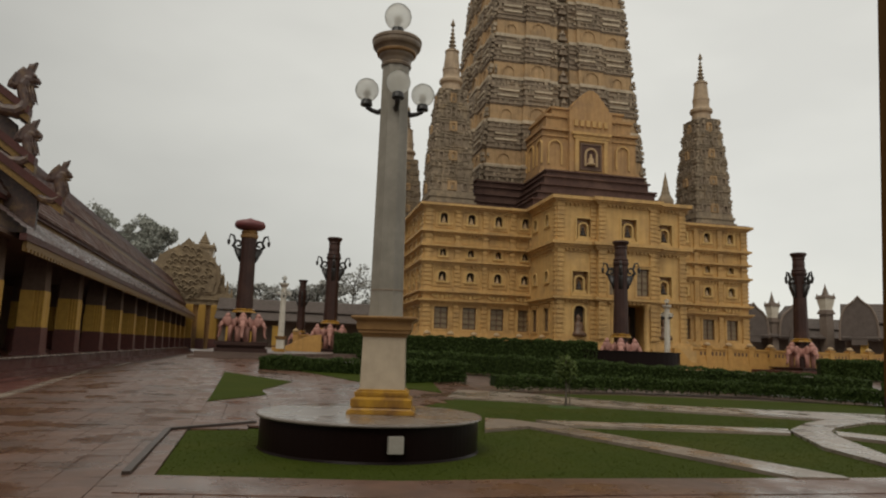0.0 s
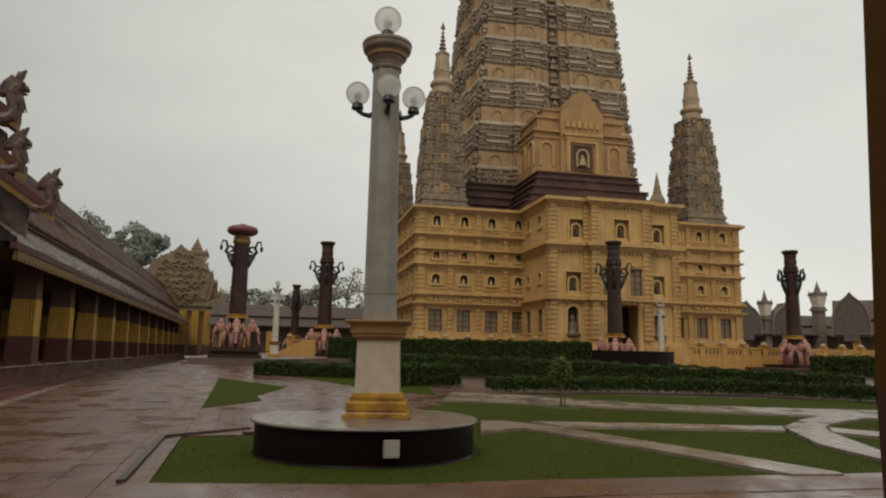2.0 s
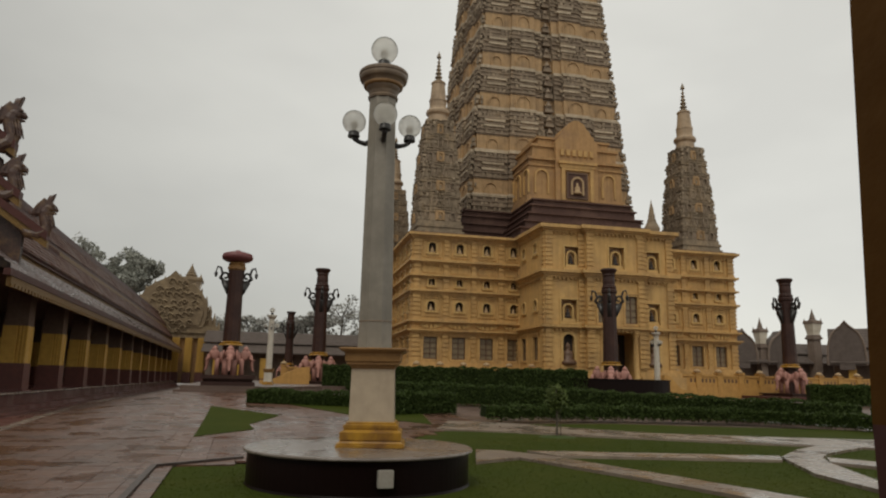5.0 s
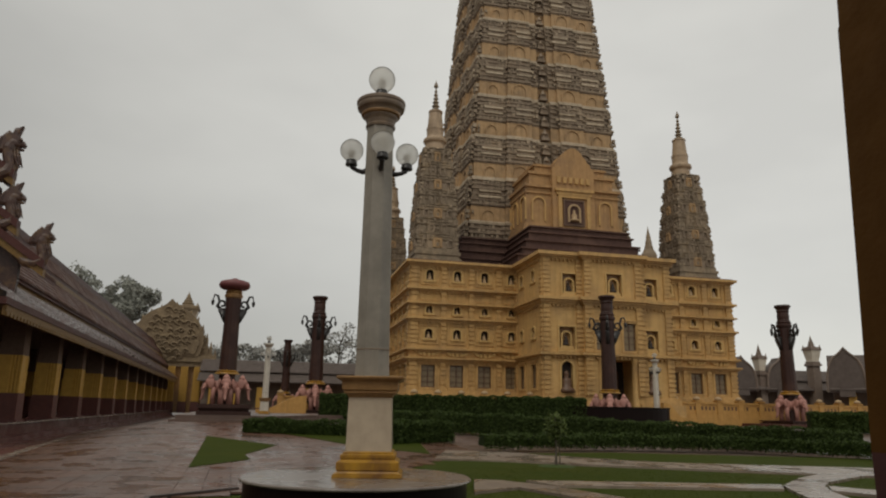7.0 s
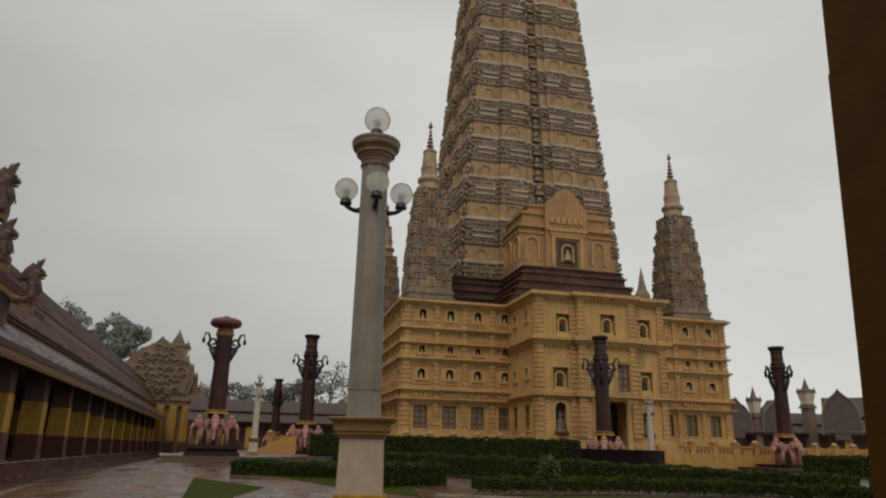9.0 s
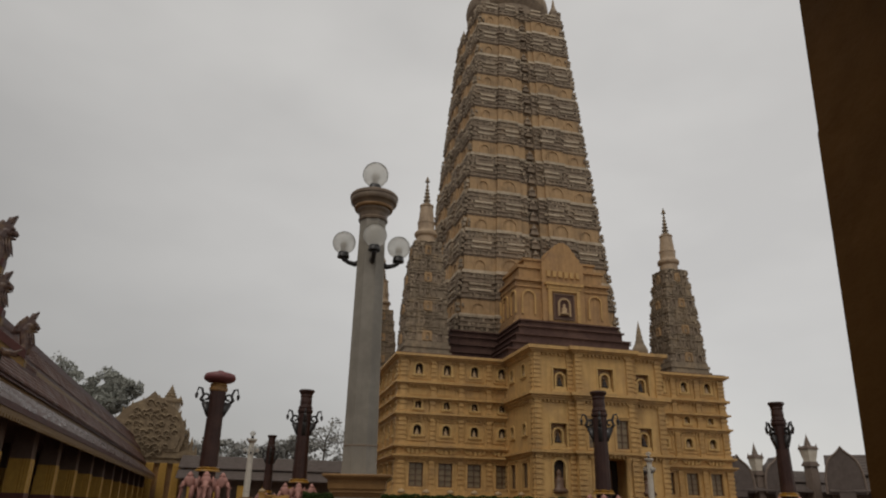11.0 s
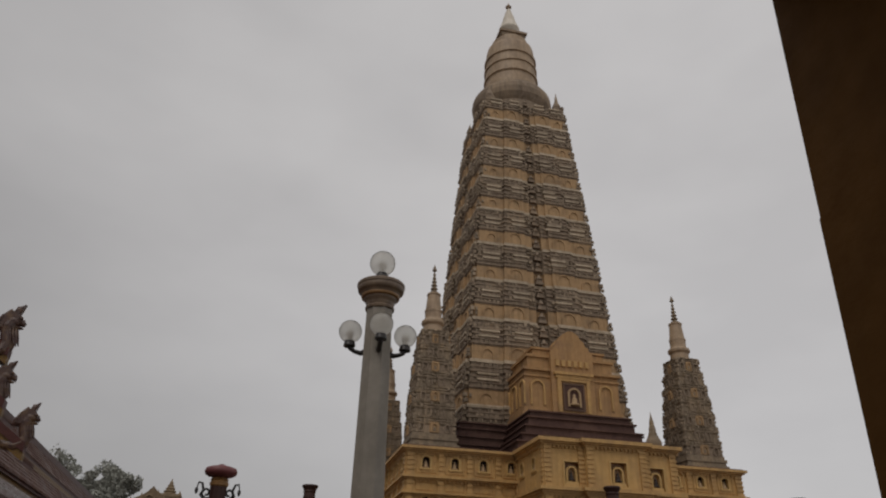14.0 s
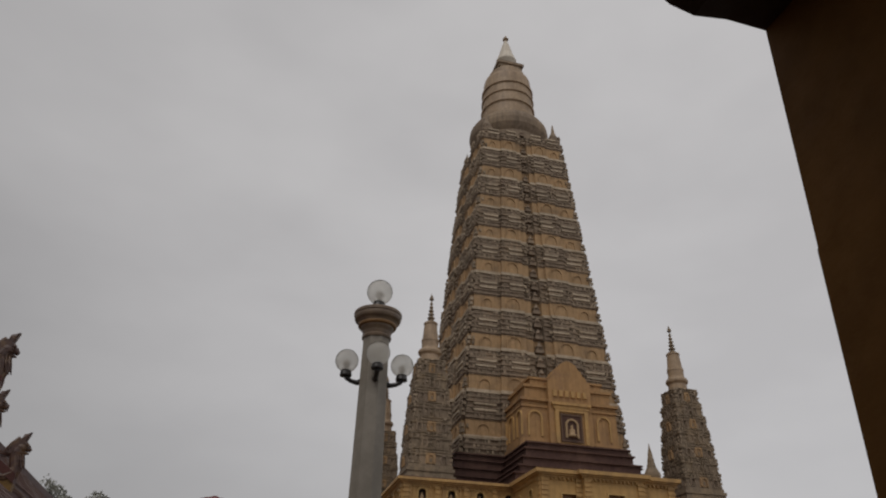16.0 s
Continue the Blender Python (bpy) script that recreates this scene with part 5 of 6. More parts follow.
def naga_mesh(bm):
    """A serpent that rears in an S from the roof edge, jaws open towards +x, with a tall swept crest."""
    tube(bm, [(-1.0, 0, 0.42), (-0.6, 0, 0.12), (-0.2, 0, 0.08), (0.02, 0, 0.22), (0.08, 0, 0.46), (0.0, 0, 0.70), (-0.06, 0, 0.90), (-0.05, 0, 1.08), (0.0, 0, 1.24)],
         [0.14, 0.22, 0.28, 0.27, 0.24, 0.23, 0.22, 0.24, 0.22], 12)
    ball(bm, (0.06, 0, 1.27), 0.26, 0.2, 0.22, 14, 10)
    tube(bm, [(0.12, 0, 1.3), (0.3, 0, 1.27), (0.42, 0, 1.2), (0.46, 0, 1.24)], [0.18, 0.13, 0.09, 0.03], 8)
    tube(bm, [(0.08, 0, 1.1), (0.26, 0, 1.07), (0.40, 0, 1.05)], [0.12, 0.08, 0.03], 8)
    crest = [(0.08, 1.1), (-0.15, 0.92), (-0.4, 0.86), (-0.6, 0.92), (-0.56, 1.15), (-0.44, 1.38), (-0.3, 1.56), (-0.14, 1.74), (-0.02, 1.66), (0.04, 1.86), (0.16, 1.88), (0.3, 1.97), (0.24, 1.74), (0.2, 1.6), (0.28, 1.46), (0.28, 1.32)]
    lay = [[bm.verts.new((0.05 + (x - 0.05) * k, y, 1.35 + (z - 1.35) * k)) for x, z in crest] for y, k in ((-0.16, 0.72), (-0.09, 0.95), (0.09, 0.95), (0.16, 0.72))]
    m = len(crest)
    for p, r in zip(lay, lay[1:]):
        for i in range(m):
            j = (i + 1) % m
            bm.faces.new((p[i], p[j], r[j], r[i]))
    bm.faces.new(lay[0][::-1])
    bm.faces.new(lay[-1])
    for sy in (-1, 1):                   # eyes, mane locks down the neck
        ball(bm, (0.3, sy * 0.16, 1.38), 0.06, 0.05, 0.06, 8, 6)
        tube(bm, [(-0.3, sy * 0.14, 1.45), (-0.38, sy * 0.15, 1.2), (-0.28, sy * 0.12, 1.0)], [0.05, 0.06, 0.02], 6)
        for k in range(3):
            tube(bm, [(0.02 + 0.1 * k, sy * (0.17 - 0.03 * k), 1.02), (0.12 + 0.08 * k, sy * (0.2 - 0.03 * k), 0.76), (0.2 + 0.09 * k, sy * (0.22 - 0.04 * k), 0.45)], [0.025, 0.045, 0.02], 6)
    bmesh.ops.recalc_face_normals(bm, faces=bm.faces[:])


for (x, z, s) in ((-8.45, 7.52, 1.0), (-9.85, 9.1, 1.06), (-10.25, 11.3, 1.25)):
    bm = bmesh.new()
    naga_mesh(bm)
    ob = obj_from("naga_finial", bm, NAGA)
    ob.matrix_world = pose(x, Y0R, z) @ Matrix.Scale(s, 4)
    tagged(ob, "worn gilt red serpent finial rearing on the roof edge", "finial", "serpent finials on the cloister roof")

# ---------------- carved gate at the cloister's end ----------------
gate = thing("gate_building", pose(-11.1, 123.0, -0.35) @ Matrix.Scale(1.37, 4), "carved brown arched gable gate on yellow fluted columns", "gate")
n = 32
prof = []
for i in range(n + 1):
    a = math.pi * (-0.16 + 1.32 * i / n)
    prof.append((4.0 * math.cos(a) * (1.02 if i % 2 else 1.0), 9.2 + 4.0 * math.sin(a) + 0.95 * max(0, 1 - abs(i - n / 2) / 2.6) ** 1.8))
def fan(name, prof, y0, y1, mat, label):
    bm = bmesh.new()
    a = [bm.verts.new((x, y0, z)) for x, z in prof]
    b = [bm.verts.new((x, y1, z)) for x, z in prof]
    bm.faces.new(a)
    bm.faces.new(list(reversed(b)))
    for i in range(len(a)):
        j = (i + 1) % len(a)
        bm.faces.new((a[i], b[i], b[j], a[j]))
    bmesh.ops.recalc_face_normals(bm, faces=bm.faces[:])
    return part(name, bm, mat, gate, label)
fan("gable", prof, 0, 2.0, CARVED, "brown carved arched gable")
fan("gable_face", [(x * 0.88, 9.2 + (z - 9.2) * 0.86) for x, z in prof], -0.12, 0.0, CARVED, "")
rg = random.Random(5)
for k in range(72):                   # large scrolls in relief, in rising rows
    row = k // 9
    cx, cz = -3.4 + 0.82 * (k % 9) + 0.4 * (row % 2) + rg.uniform(-0.2, 0.2), 7.0 + 0.8 * row + rg.uniform(-0.2, 0.2)
    if (cx / 3.2) ** 2 + ((cz - 9.5) / 3.3) ** 2 > 1:
        continue
    q, sg = rg.uniform(0.3, 0.52), rg.choice((-1, 1))
    bm = bmesh.new()
    pts = [(cx + sg * q * (1 - 0.085 * i) * math.cos(0.62 * i), -0.2, cz + q * (1 - 0.085 * i) * math.sin(0.62 * i)) for i in range(10)]
    tube(bm, pts, [0.11] * 6 + [0.09, 0.08, 0.06, 0.04], 6)
    part("scroll", bm, CARVED, gate, "carved scroll in relief", True)
for k in range(13):                   # flames on the rim
    a = math.pi * (-0.1 + 1.2 * (k + 0.5) / 13)
    x, z = 4.05 * math.cos(a), 9.2 + 4.05 * math.sin(a)
    bm = bmesh.new()
    tube(bm, [(x, 0.6, z - 0.3), (x * 1.03, 0.6, z + 0.1), (x * 1.04, 0.6, z + 0.38)], [0.2, 0.12, 0.02], 6)
    part("rim_flame", bm, CARVED, gate)
bm = bmesh.new()
box(bm, -4.4, 5.6, 0.1, 6.0, 6.0, 7.4)
box(bm, -4.7, 5.9, -0.1, 6.2, 6.6, 6.9)
part("architrave", bm, CARVED, gate)
bm = bmesh.new()
box(bm, -4.2, 5.4, 0.6, 5.6, 0.6, 6.0)
part("wall", bm, ORANGE, gate, "yellow wall")
for k in range(7):
    bm = bmesh.new()
    frustum(bm, -3.6 + 1.45 * k, 0.3, 1.9, 6.0, 0.42, 0.40)
    for j in range(3):
        box(bm, -3.9 + 1.45 * k + 0.22 * j, -3.78 + 1.45 * k + 0.22 * j, -0.2, -0.1, 2.0, 5.9)
    part("column", bm, YELCOL, gate, "yellow fluted column")
    bm = bmesh.new()
    frustum(bm, -3.6 + 1.45 * k, 0.3, 0.6, 1.9, 0.5, 0.46)
    part("column_base", bm, REDCOL, gate)
for k in range(5):                    # stepped side gables
    x, z = 3.7 + 0.55 * k, 10.6 - 1.0 * k
    bm = bmesh.new()
    frustum(bm, x, 1.0, 6.0, z - 1.0, 0.5, 0.4)
    tube(bm, [(x, 1.0, z - 1.0), (x + 0.12, 1.0, z - 0.2), (x + 0.1, 1.0, z + 0.6)], [0.36, 0.22, 0.02], 6)
    part("side_pinnacle", bm, CARVED, gate)

def make_turret(m, mat, mat2):
    t = thing("turret", m, "small stone turret with white flared cup and pointed crown", "turret", "turrets of the outer cloister")
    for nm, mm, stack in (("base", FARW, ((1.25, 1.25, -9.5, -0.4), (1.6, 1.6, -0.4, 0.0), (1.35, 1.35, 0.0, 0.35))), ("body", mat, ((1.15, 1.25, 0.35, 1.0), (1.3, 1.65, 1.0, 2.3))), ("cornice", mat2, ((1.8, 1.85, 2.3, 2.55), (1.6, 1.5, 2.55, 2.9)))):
        bm = bmesh.new()
        for h0, h1, z0, z1 in stack:
            frustum(bm, 0, 0, z0, z1, h0, h1)
        part(nm, bm, mm, t)
    bm = bmesh.new()
    prof = []
    for k in range(5):
        r, z = 1.05 - 0.2 * k, 2.9 + 0.36 * k
        prof += [(r, z), (r * 1.08, z + 0.1), (r * 0.75, z + 0.26)]
    lathe(bm, prof + [(0.1, 4.75), (0, 5.1)], 10)
    part("crown", bm, mat2, t)
    for sx, sy in ((-1, -1), (1, -1), (1, 1), (-1, 1)):
        bm = bmesh.new()
        lathe(bm, [(0.3, 2.5), (0.34, 2.7), (0.15, 3.0), (0, 3.35)], 8, sx * 1.5, sy * 1.5)
        part("pinnacle", bm, mat2, t)
    return t


tr = make_turret(pose(-9.2, 132.0, 15.4), PEDEST, CARVED)
tr.scale = (1.15, 1.15, 1.25)

# ---------------- outer cloister beyond the court ----------------
def far_hall(m, length, depth, wall_h, roof_h, cols, label, arches=(), tall=3.6):
    t = thing("far_hall", m, label, "cloister hall", "halls round the outer court")
    bm = bmesh.new()
    box(bm, 0, length, 2.2, depth, -1.0, wall_h)
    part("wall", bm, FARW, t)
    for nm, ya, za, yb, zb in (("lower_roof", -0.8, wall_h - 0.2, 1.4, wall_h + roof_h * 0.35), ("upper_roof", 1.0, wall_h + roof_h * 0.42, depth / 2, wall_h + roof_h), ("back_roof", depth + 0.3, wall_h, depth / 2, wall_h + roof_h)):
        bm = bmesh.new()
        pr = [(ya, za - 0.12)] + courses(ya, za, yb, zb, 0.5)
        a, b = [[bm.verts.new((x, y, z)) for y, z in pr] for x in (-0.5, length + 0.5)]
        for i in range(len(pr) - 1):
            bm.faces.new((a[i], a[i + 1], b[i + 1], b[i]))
        part(nm, bm, FARR, t, "wet tiled roof greyed for haze")
    for x in (-0.2, length + 0.2):
        bm = bmesh.new()
        for f in (((x, 1.0, wall_h), (x, depth, wall_h), (x, depth / 2, wall_h + roof_h)),):
            vs = [bm.verts.new(q) for q in f]
            ws = [bm.verts.new((q[0] + 0.2, q[1], q[2])) for q in f]
            bm.faces.new(vs)
            bm.faces.new(ws[::-1])
            for i in range(3):
                bm.faces.new((vs[i], vs[(i + 1) % 3], ws[(i + 1) % 3], ws[i]))
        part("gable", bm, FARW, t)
    for k in range(cols):
        x = (k + 0.5) * length / cols
        c = again("column", shared("far_column", YELCOL, lambda bm: frustum(bm, 0, 0, 0.9, 4.1, 0.5, 0.48)), t, pose(x, 0.2, 0))
        again("column_base", shared("far_column_base", REDCOL, lambda bm: frustum(bm, 0, 0, -0.9, 0.9, 0.58, 0.56)), c)
    for x in arches:                  # onion gables along the roof
        bm = bmesh.new()
        pr = [(2.35 * math.cos(math.pi * i / 18), wall_h - 0.6 + tall * math.sin(math.pi * i / 18) ** 0.65 + 0.75 * max(0, 1 - abs(i - 9) / 1.4)) for i in range(19)]
        a = [bm.verts.new((x + px, -0.6, pz)) for px, pz in pr]
        b = [bm.verts.new((x + px, 1.4, pz)) for px, pz in pr]
        bm.faces.new(a)
        bm.faces.new(b[::-1])
        for i in range(19):
            j = (i + 1) % 19
            bm.faces.new((a[i], b[i], b[j], a[j]))
        bmesh.ops.recalc_face_normals(bm, faces=bm.faces[:])
        part("onion_gable", bm, FARR, t)
        bm = bmesh.new()
        tube(bm, [(x + px * 1.02, -0.6, pz + 0.05) for px, pz in pr], [0.16] * len(pr), 6)
        part("gable_rim", bm, FARW, t)
        bm = bmesh.new()
        nr = [(x + 1.0 * math.cos(math.pi * i / 10), wall_h - 1.2 + tall * 0.55 * math.sin(math.pi * i / 10)) for i in range(11)]
        va, vb = [[bm.verts.new((px, py, pz)) for px, pz in nr] for py in (-0.75, -0.55)]
        bm.faces.new(va)
        bm.faces.new(vb[::-1])
        for i in range(11):
            bm.faces.new((va[i], vb[i], vb[(i + 1) % 11], va[(i + 1) % 11]))
        bmesh.ops.recalc_face_normals(bm, faces=bm.faces[:])
        part("gable_niche", bm, FARR, t)
    return t


far_hall(pose(-5.2, 118.2, 0.6, 0, 0, -4), 33, 9, 5.2, 3.4, 9, "long dim brown hall behind the mist-paled trees")
far_hall(pose(63.5, 90, 0.8, 0, 0, -6), 31, 8, 5.0, 3.0, 0, "dark arched hall of the outer cloister", (2.6, 9.4, 16.0), 4.4)
far_hall(pose(82.2, 81.0, 1.5, 0, 0, -44), 26, 7, 4.2, 4.9, 6, "dark tiled hall with yellow columns", (1.6,), 5.5)
for x, y, z, w in ((76.6, 89.0, 8.05, 0.45), (85.2, 87.5, 9.6, 0.54)):
    make_turret(pose(x, y, z) @ Matrix.Diagonal((w, w, 0.88, 1)), WHITEP, FARW)

# ---------------- terrace fence ----------------
def fence(p, q, z, bays, label):
    d = Vector((q[0] - p[0], q[1] - p[1], 0))
    ln = d.length
    t = thing("fence", pose(p[0], p[1], z, 0, 0, math.degrees(math.atan2(d.y, d.x))), label, "fence", "balustrades round the pagoda")
    bm = bmesh.new()
    box(bm, 0, ln, -0.25, 0.25, -0.6, 0.55)
    box(bm, 0, ln, -0.16, 0.16, 0.55, 1.5)
    box(bm, 0, ln, -0.24, 0.24, 1.5, 1.68)
    part("wall", bm, FENCE, t)
    bm = bmesh.new()
    n = int(ln / 0.42)
    for k in range(n):
        if k % 9 < 7:
            box(bm, k * 0.42 + 0.1, k * 0.42 + 0.3, -0.175, -0.155, 0.95, 1.3)
    part("openings", bm, FRAMEB, t, "dark slots")
    for k in range(bays + 1):
        x = ln * k / bays
        po = again("post", shared("fence_post", FENCE, lambda bm: (frustum(bm, 0, 0, 0, 1.75, 0.28, 0.28), frustum(bm, 0, 0, 1.75, 1.86, 0.36, 0.36))), t, pose(x, 0, 0))
        again("lotus_cap", shared("lotus_cap", STATUE, lambda bm: lathe(bm, [(0.18, 1.86), (0.34, 1.92), (0.33, 2.04), (0.2, 2.16), (0, 2.24)], 12), True), po)
    return t


fence((37.4, 57.8), (66.0, 57.6), 1.2, 12, "orange-yellow balustrade with white lotus caps on the terrace")
fence((13.5, 62.5), (26.5, 61.0), 1.3, 6, "orange-yellow balustrade with white lotus caps at the pagoda's foot")
fence((4.5, 73.0), (13.5, 72.5), 1.19, 4, "orange-yellow balustrade beside the terrace stair")
# curved stair cheek walls
def cheek(x, y, z, flip, rz, sx):
    bm = bmesh.new()
    pr = [(0, 0), (0, 2.1), (0.4, 2.08)] + [(0.4 + 2.6 * i / 8, 0.45 + 1.6 * (0.5 + 0.5 * math.cos(math.pi * i / 8))) for i in range(9)] + [(3.4, 0.45), (3.4, 0)]
    a = [bm.verts.new((flip * px, -0.3, pz)) for px, pz in pr]
    b = [bm.verts.new((flip * px, 0.3, pz)) for px, pz in pr]
    bm.faces.new(a)
    bm.faces.new(b[::-1])
    for i in range(len(a)):
        j = (i + 1) % len(a)
        bm.faces.new((a[i], b[i], b[j], a[j]))
    bmesh.ops.recalc_face_normals(bm, faces=bm.faces[:])
    ob = obj_from("stair_wall", bm, FENCE)
    ob.matrix_world = pose(x, y, z, 0, 0, rz) @ Matrix.Diagonal((sx, 1, 0.75, 1))
    tagged(ob, "curved yellow stair wall", "stair wall", "stair walls of the terrace")


cheek(35.6, 53.5, 1.1, 1, -6, 0.6)
cheek(6.4, 66.0, 1.19, -1, 0, 1.3)

# ---------------- elephant pillars ----------------
def elephant(bm):
    """A standing elephant that looks along -y, about 2.2 m high."""
    ball(bm, (0, 0.55, 1.35), 0.52, 0.85, 0.55)
    ball(bm, (0, -0.42, 1.62), 0.36, 0.38, 0.42)
    for sx in (-1, 1):
        tube(bm, [(sx * 0.3, -0.05, 1.3), (sx * 0.31, -0.08, 0.7), (sx * 0.31, -0.08, 0.0)], [0.24, 0.19, 0.21], 10)
        tube(bm, [(sx * 0.3, 1.05, 1.3), (sx * 0.31, 1.08, 0.7), (sx * 0.31, 1.08, 0.0)], [0.26, 0.2, 0.21], 10)
        ball(bm, (sx * 0.46, -0.25, 1.55), 0.1, 0.3, 0.4)
        tube(bm, [(sx * 0.16, -0.66, 1.35), (sx * 0.2, -0.95, 1.15), (sx * 0.2, -1.2, 1.2)], [0.07, 0.055, 0.015], 6)
    tube(bm, [(0, -0.7, 1.55), (0, -0.88, 1.2), (0, -0.9, 0.8), (0, -0.95, 0.45), (0, -1.12, 0.3)], [0.2, 0.16, 0.13, 0.1, 0.07], 10)
    lathe(bm, [(0.3, 1.95), (0.22, 2.1), (0.1, 2.25), (0, 2.3)], 10, 0, -0.35)


def swan_arm(bm):
    """A scrolled bracket with a small hanging lantern, from the shaft out along +x."""
    pr = [(0.5, 6.45), (0.8, 6.75), (1.28, 7.65), (1.2, 7.85), (0.5, 7.85)]
    va, vb = [[bm.verts.new((x, y, z)) for x, z in pr] for y in (-0.17, 0.17)]
    bm.faces.new(va)
    bm.faces.new(vb[::-1])
    for i in range(5):
        j = (i + 1) % 5
        bm.faces.new((va[i], vb[i], vb[j], va[j]))
    tube(bm, [(1.1, 0, 7.8), (1.38, 0, 8.05), (1.22, 0, 8.4), (1.4, 0, 8.9), (1.68, 0, 8.98), (1.8, 0, 8.6)], [0.15, 0.17, 0.12, 0.1, 0.09, 0.04], 8)
    pts = [(0.95 + 0.34 * (1 - 0.08 * i) * math.cos(0.7 * i), 0, 8.2 + 0.36 * (1 - 0.08 * i) * math.sin(0.7 * i)) for i in range(9)]
    tube(bm, pts, [0.1] * 8 + [0.05], 6)
    lathe(bm, [(0.03, 0.3), (0.13, 0.2), (0.15, 0.05), (0.1, -0.15), (0, -0.25)], 8, 1.8, 0, 8.3)


def make_pillar(m, disc, label, p):
    """p: the height of the plinth under the elephants."""
    t = thing("elephant_pillar", m, label, "pillar", "elephant pillars of the court")
    bm = bmesh.new()
    frustum(bm, 0, 0, 0, p * 0.35, 2.0, 2.0)
    frustum(bm, 0, 0, p * 0.35, p * 0.65, 1.8, 1.85)
    frustum(bm, 0, 0, p * 0.65, p, 2.03, 2.03)
    part("plinth", bm, PILLAR, t)
    bm = bmesh.new()
    lathe(bm, [(0.62, p), (0.62, p + 2.4), (0.5, p + 2.5)], 12)
    part("core", bm, PILLAR, t)
    bm = bmesh.new()
    lathe(bm, [(0.66, p + 2.38), (0.95, p + 2.42), (0.92, p + 2.52), (0.8, p + 2.56), (0.86, p + 2.68), (0.7, p + 2.74)], 12)
    part("gilt_collar", bm, GOLDB, t, "gilt collar")
    bm = bmesh.new()
    lathe(bm, [(0.68, p + 2.7), (0.66, p + 3.4), (0.61, p + 6.6), (0.63, p + 8.9)], 12)
    part("shaft", bm, PILLAR, t, "dark brown twelve-sided shaft")
    bm = bmesh.new()
    lathe(bm, [(0.62, p + 8.7), (0.70, p + 8.8), (0.72, p + 9.0), (0.63, p + 9.1), (0.68, p + 9.25), (0.55, p + 9.4)], 16)
    part("capital", bm, CAPBR if disc else PILLAR, t)
    for k in range(4):
        bm = bmesh.new()
        swan_arm(bm)
        if k % 2 == 0 or not disc:
            part("lantern_bracket", bm, IRON, t, "dark scrolled bracket with a hanging lantern", True).matrix_local = pose(0, 0, p, 0, 0, 90 * k) @ Matrix.Diagonal((0.88, 1, 1, 1))
        else:
            bm.free()
        bm = bmesh.new()
        elephant(bm)
        part("elephant_statue", bm, PINK, t, "pink painted elephant figure", True).matrix_local = pose(0, 0, p, 0, 0, 90 * k) @ pose(0, -0.85, 0) @ Matrix.Diagonal((1.08, 0.95, 1.04, 1))
    if disc:
        bm = bmesh.new()
        lathe(bm, [(0.45, p + 9.3), (0.5, p + 9.45), (0.95, p + 9.5), (1.18, p + 9.65), (1.24, p + 9.88), (1.14, p + 10.12), (0.8, p + 10.24), (0.35, p + 10.27), (0.3, p + 10.38), (0.15, p + 10.45), (0, p + 10.46)], 32)
        part("lotus_disc", bm, DISC, t, "dusty red round lotus disc", True)
    else:
        bm = bmesh.new()
        lathe(bm, [(0.55, p + 9.3), (0.6, p + 9.4), (0.54, p + 9.5), (0.56, p + 9.8), (0.52, p + 10.2), (0.58, p + 10.35), (0.54, p + 10.45), (0.62, p + 10.6), (0.76, p + 10.8), (0.7, p + 10.93), (0.4, p + 10.95)], 16)
        part("upper_drum", bm, PILLAR, t)
    return t


lp = make_pillar(pose(-0.52, 48.0, 1.19), True, "dark pillar with a red lotus disc above pink elephants", 0.85)
lp.scale = (0.82, 0.82, 0.79)
pil = make_pillar(pose(50.55, 55.0, 1.0, 0, 0, 3), False, "dark lantern pillar standing on pink elephants", 0.3)
copy_thing(pil, pose(30.25, 53.0, 0.70, 0, 0, -30)).scale = (0.95, 0.95, 0.97)
copy_thing(pil, pose(7.6, 70.0, 1.19, 0, 0, -5)).scale = (1.03, 1.03, 1.02)
copy_thing(pil, pose(6.2, 92.0, 1.19, 0, 0, -5)).scale = (0.8, 0.8, 0.8)
# dark round parapet in front of the entrance
bm = bmesh.new()
pts = []
for i in range(25):
    a = math.pi * (1 + i / 24)
    pts.append((29.5 + 5.3 * math.cos(a), 51.6 + 2.2 * math.sin(a)))
prism(bm, pts, 0.7, 2.12)
prism(bm, [(29.5 + (x - 29.5) * 1.015, 51.6 + (y - 51.6) * 1.03) for x, y in pts], 2.12, 2.22)
tagged(obj_from("parapet", bm, GRANITE), "curved dark granite parapet before the entrance", "parapet")

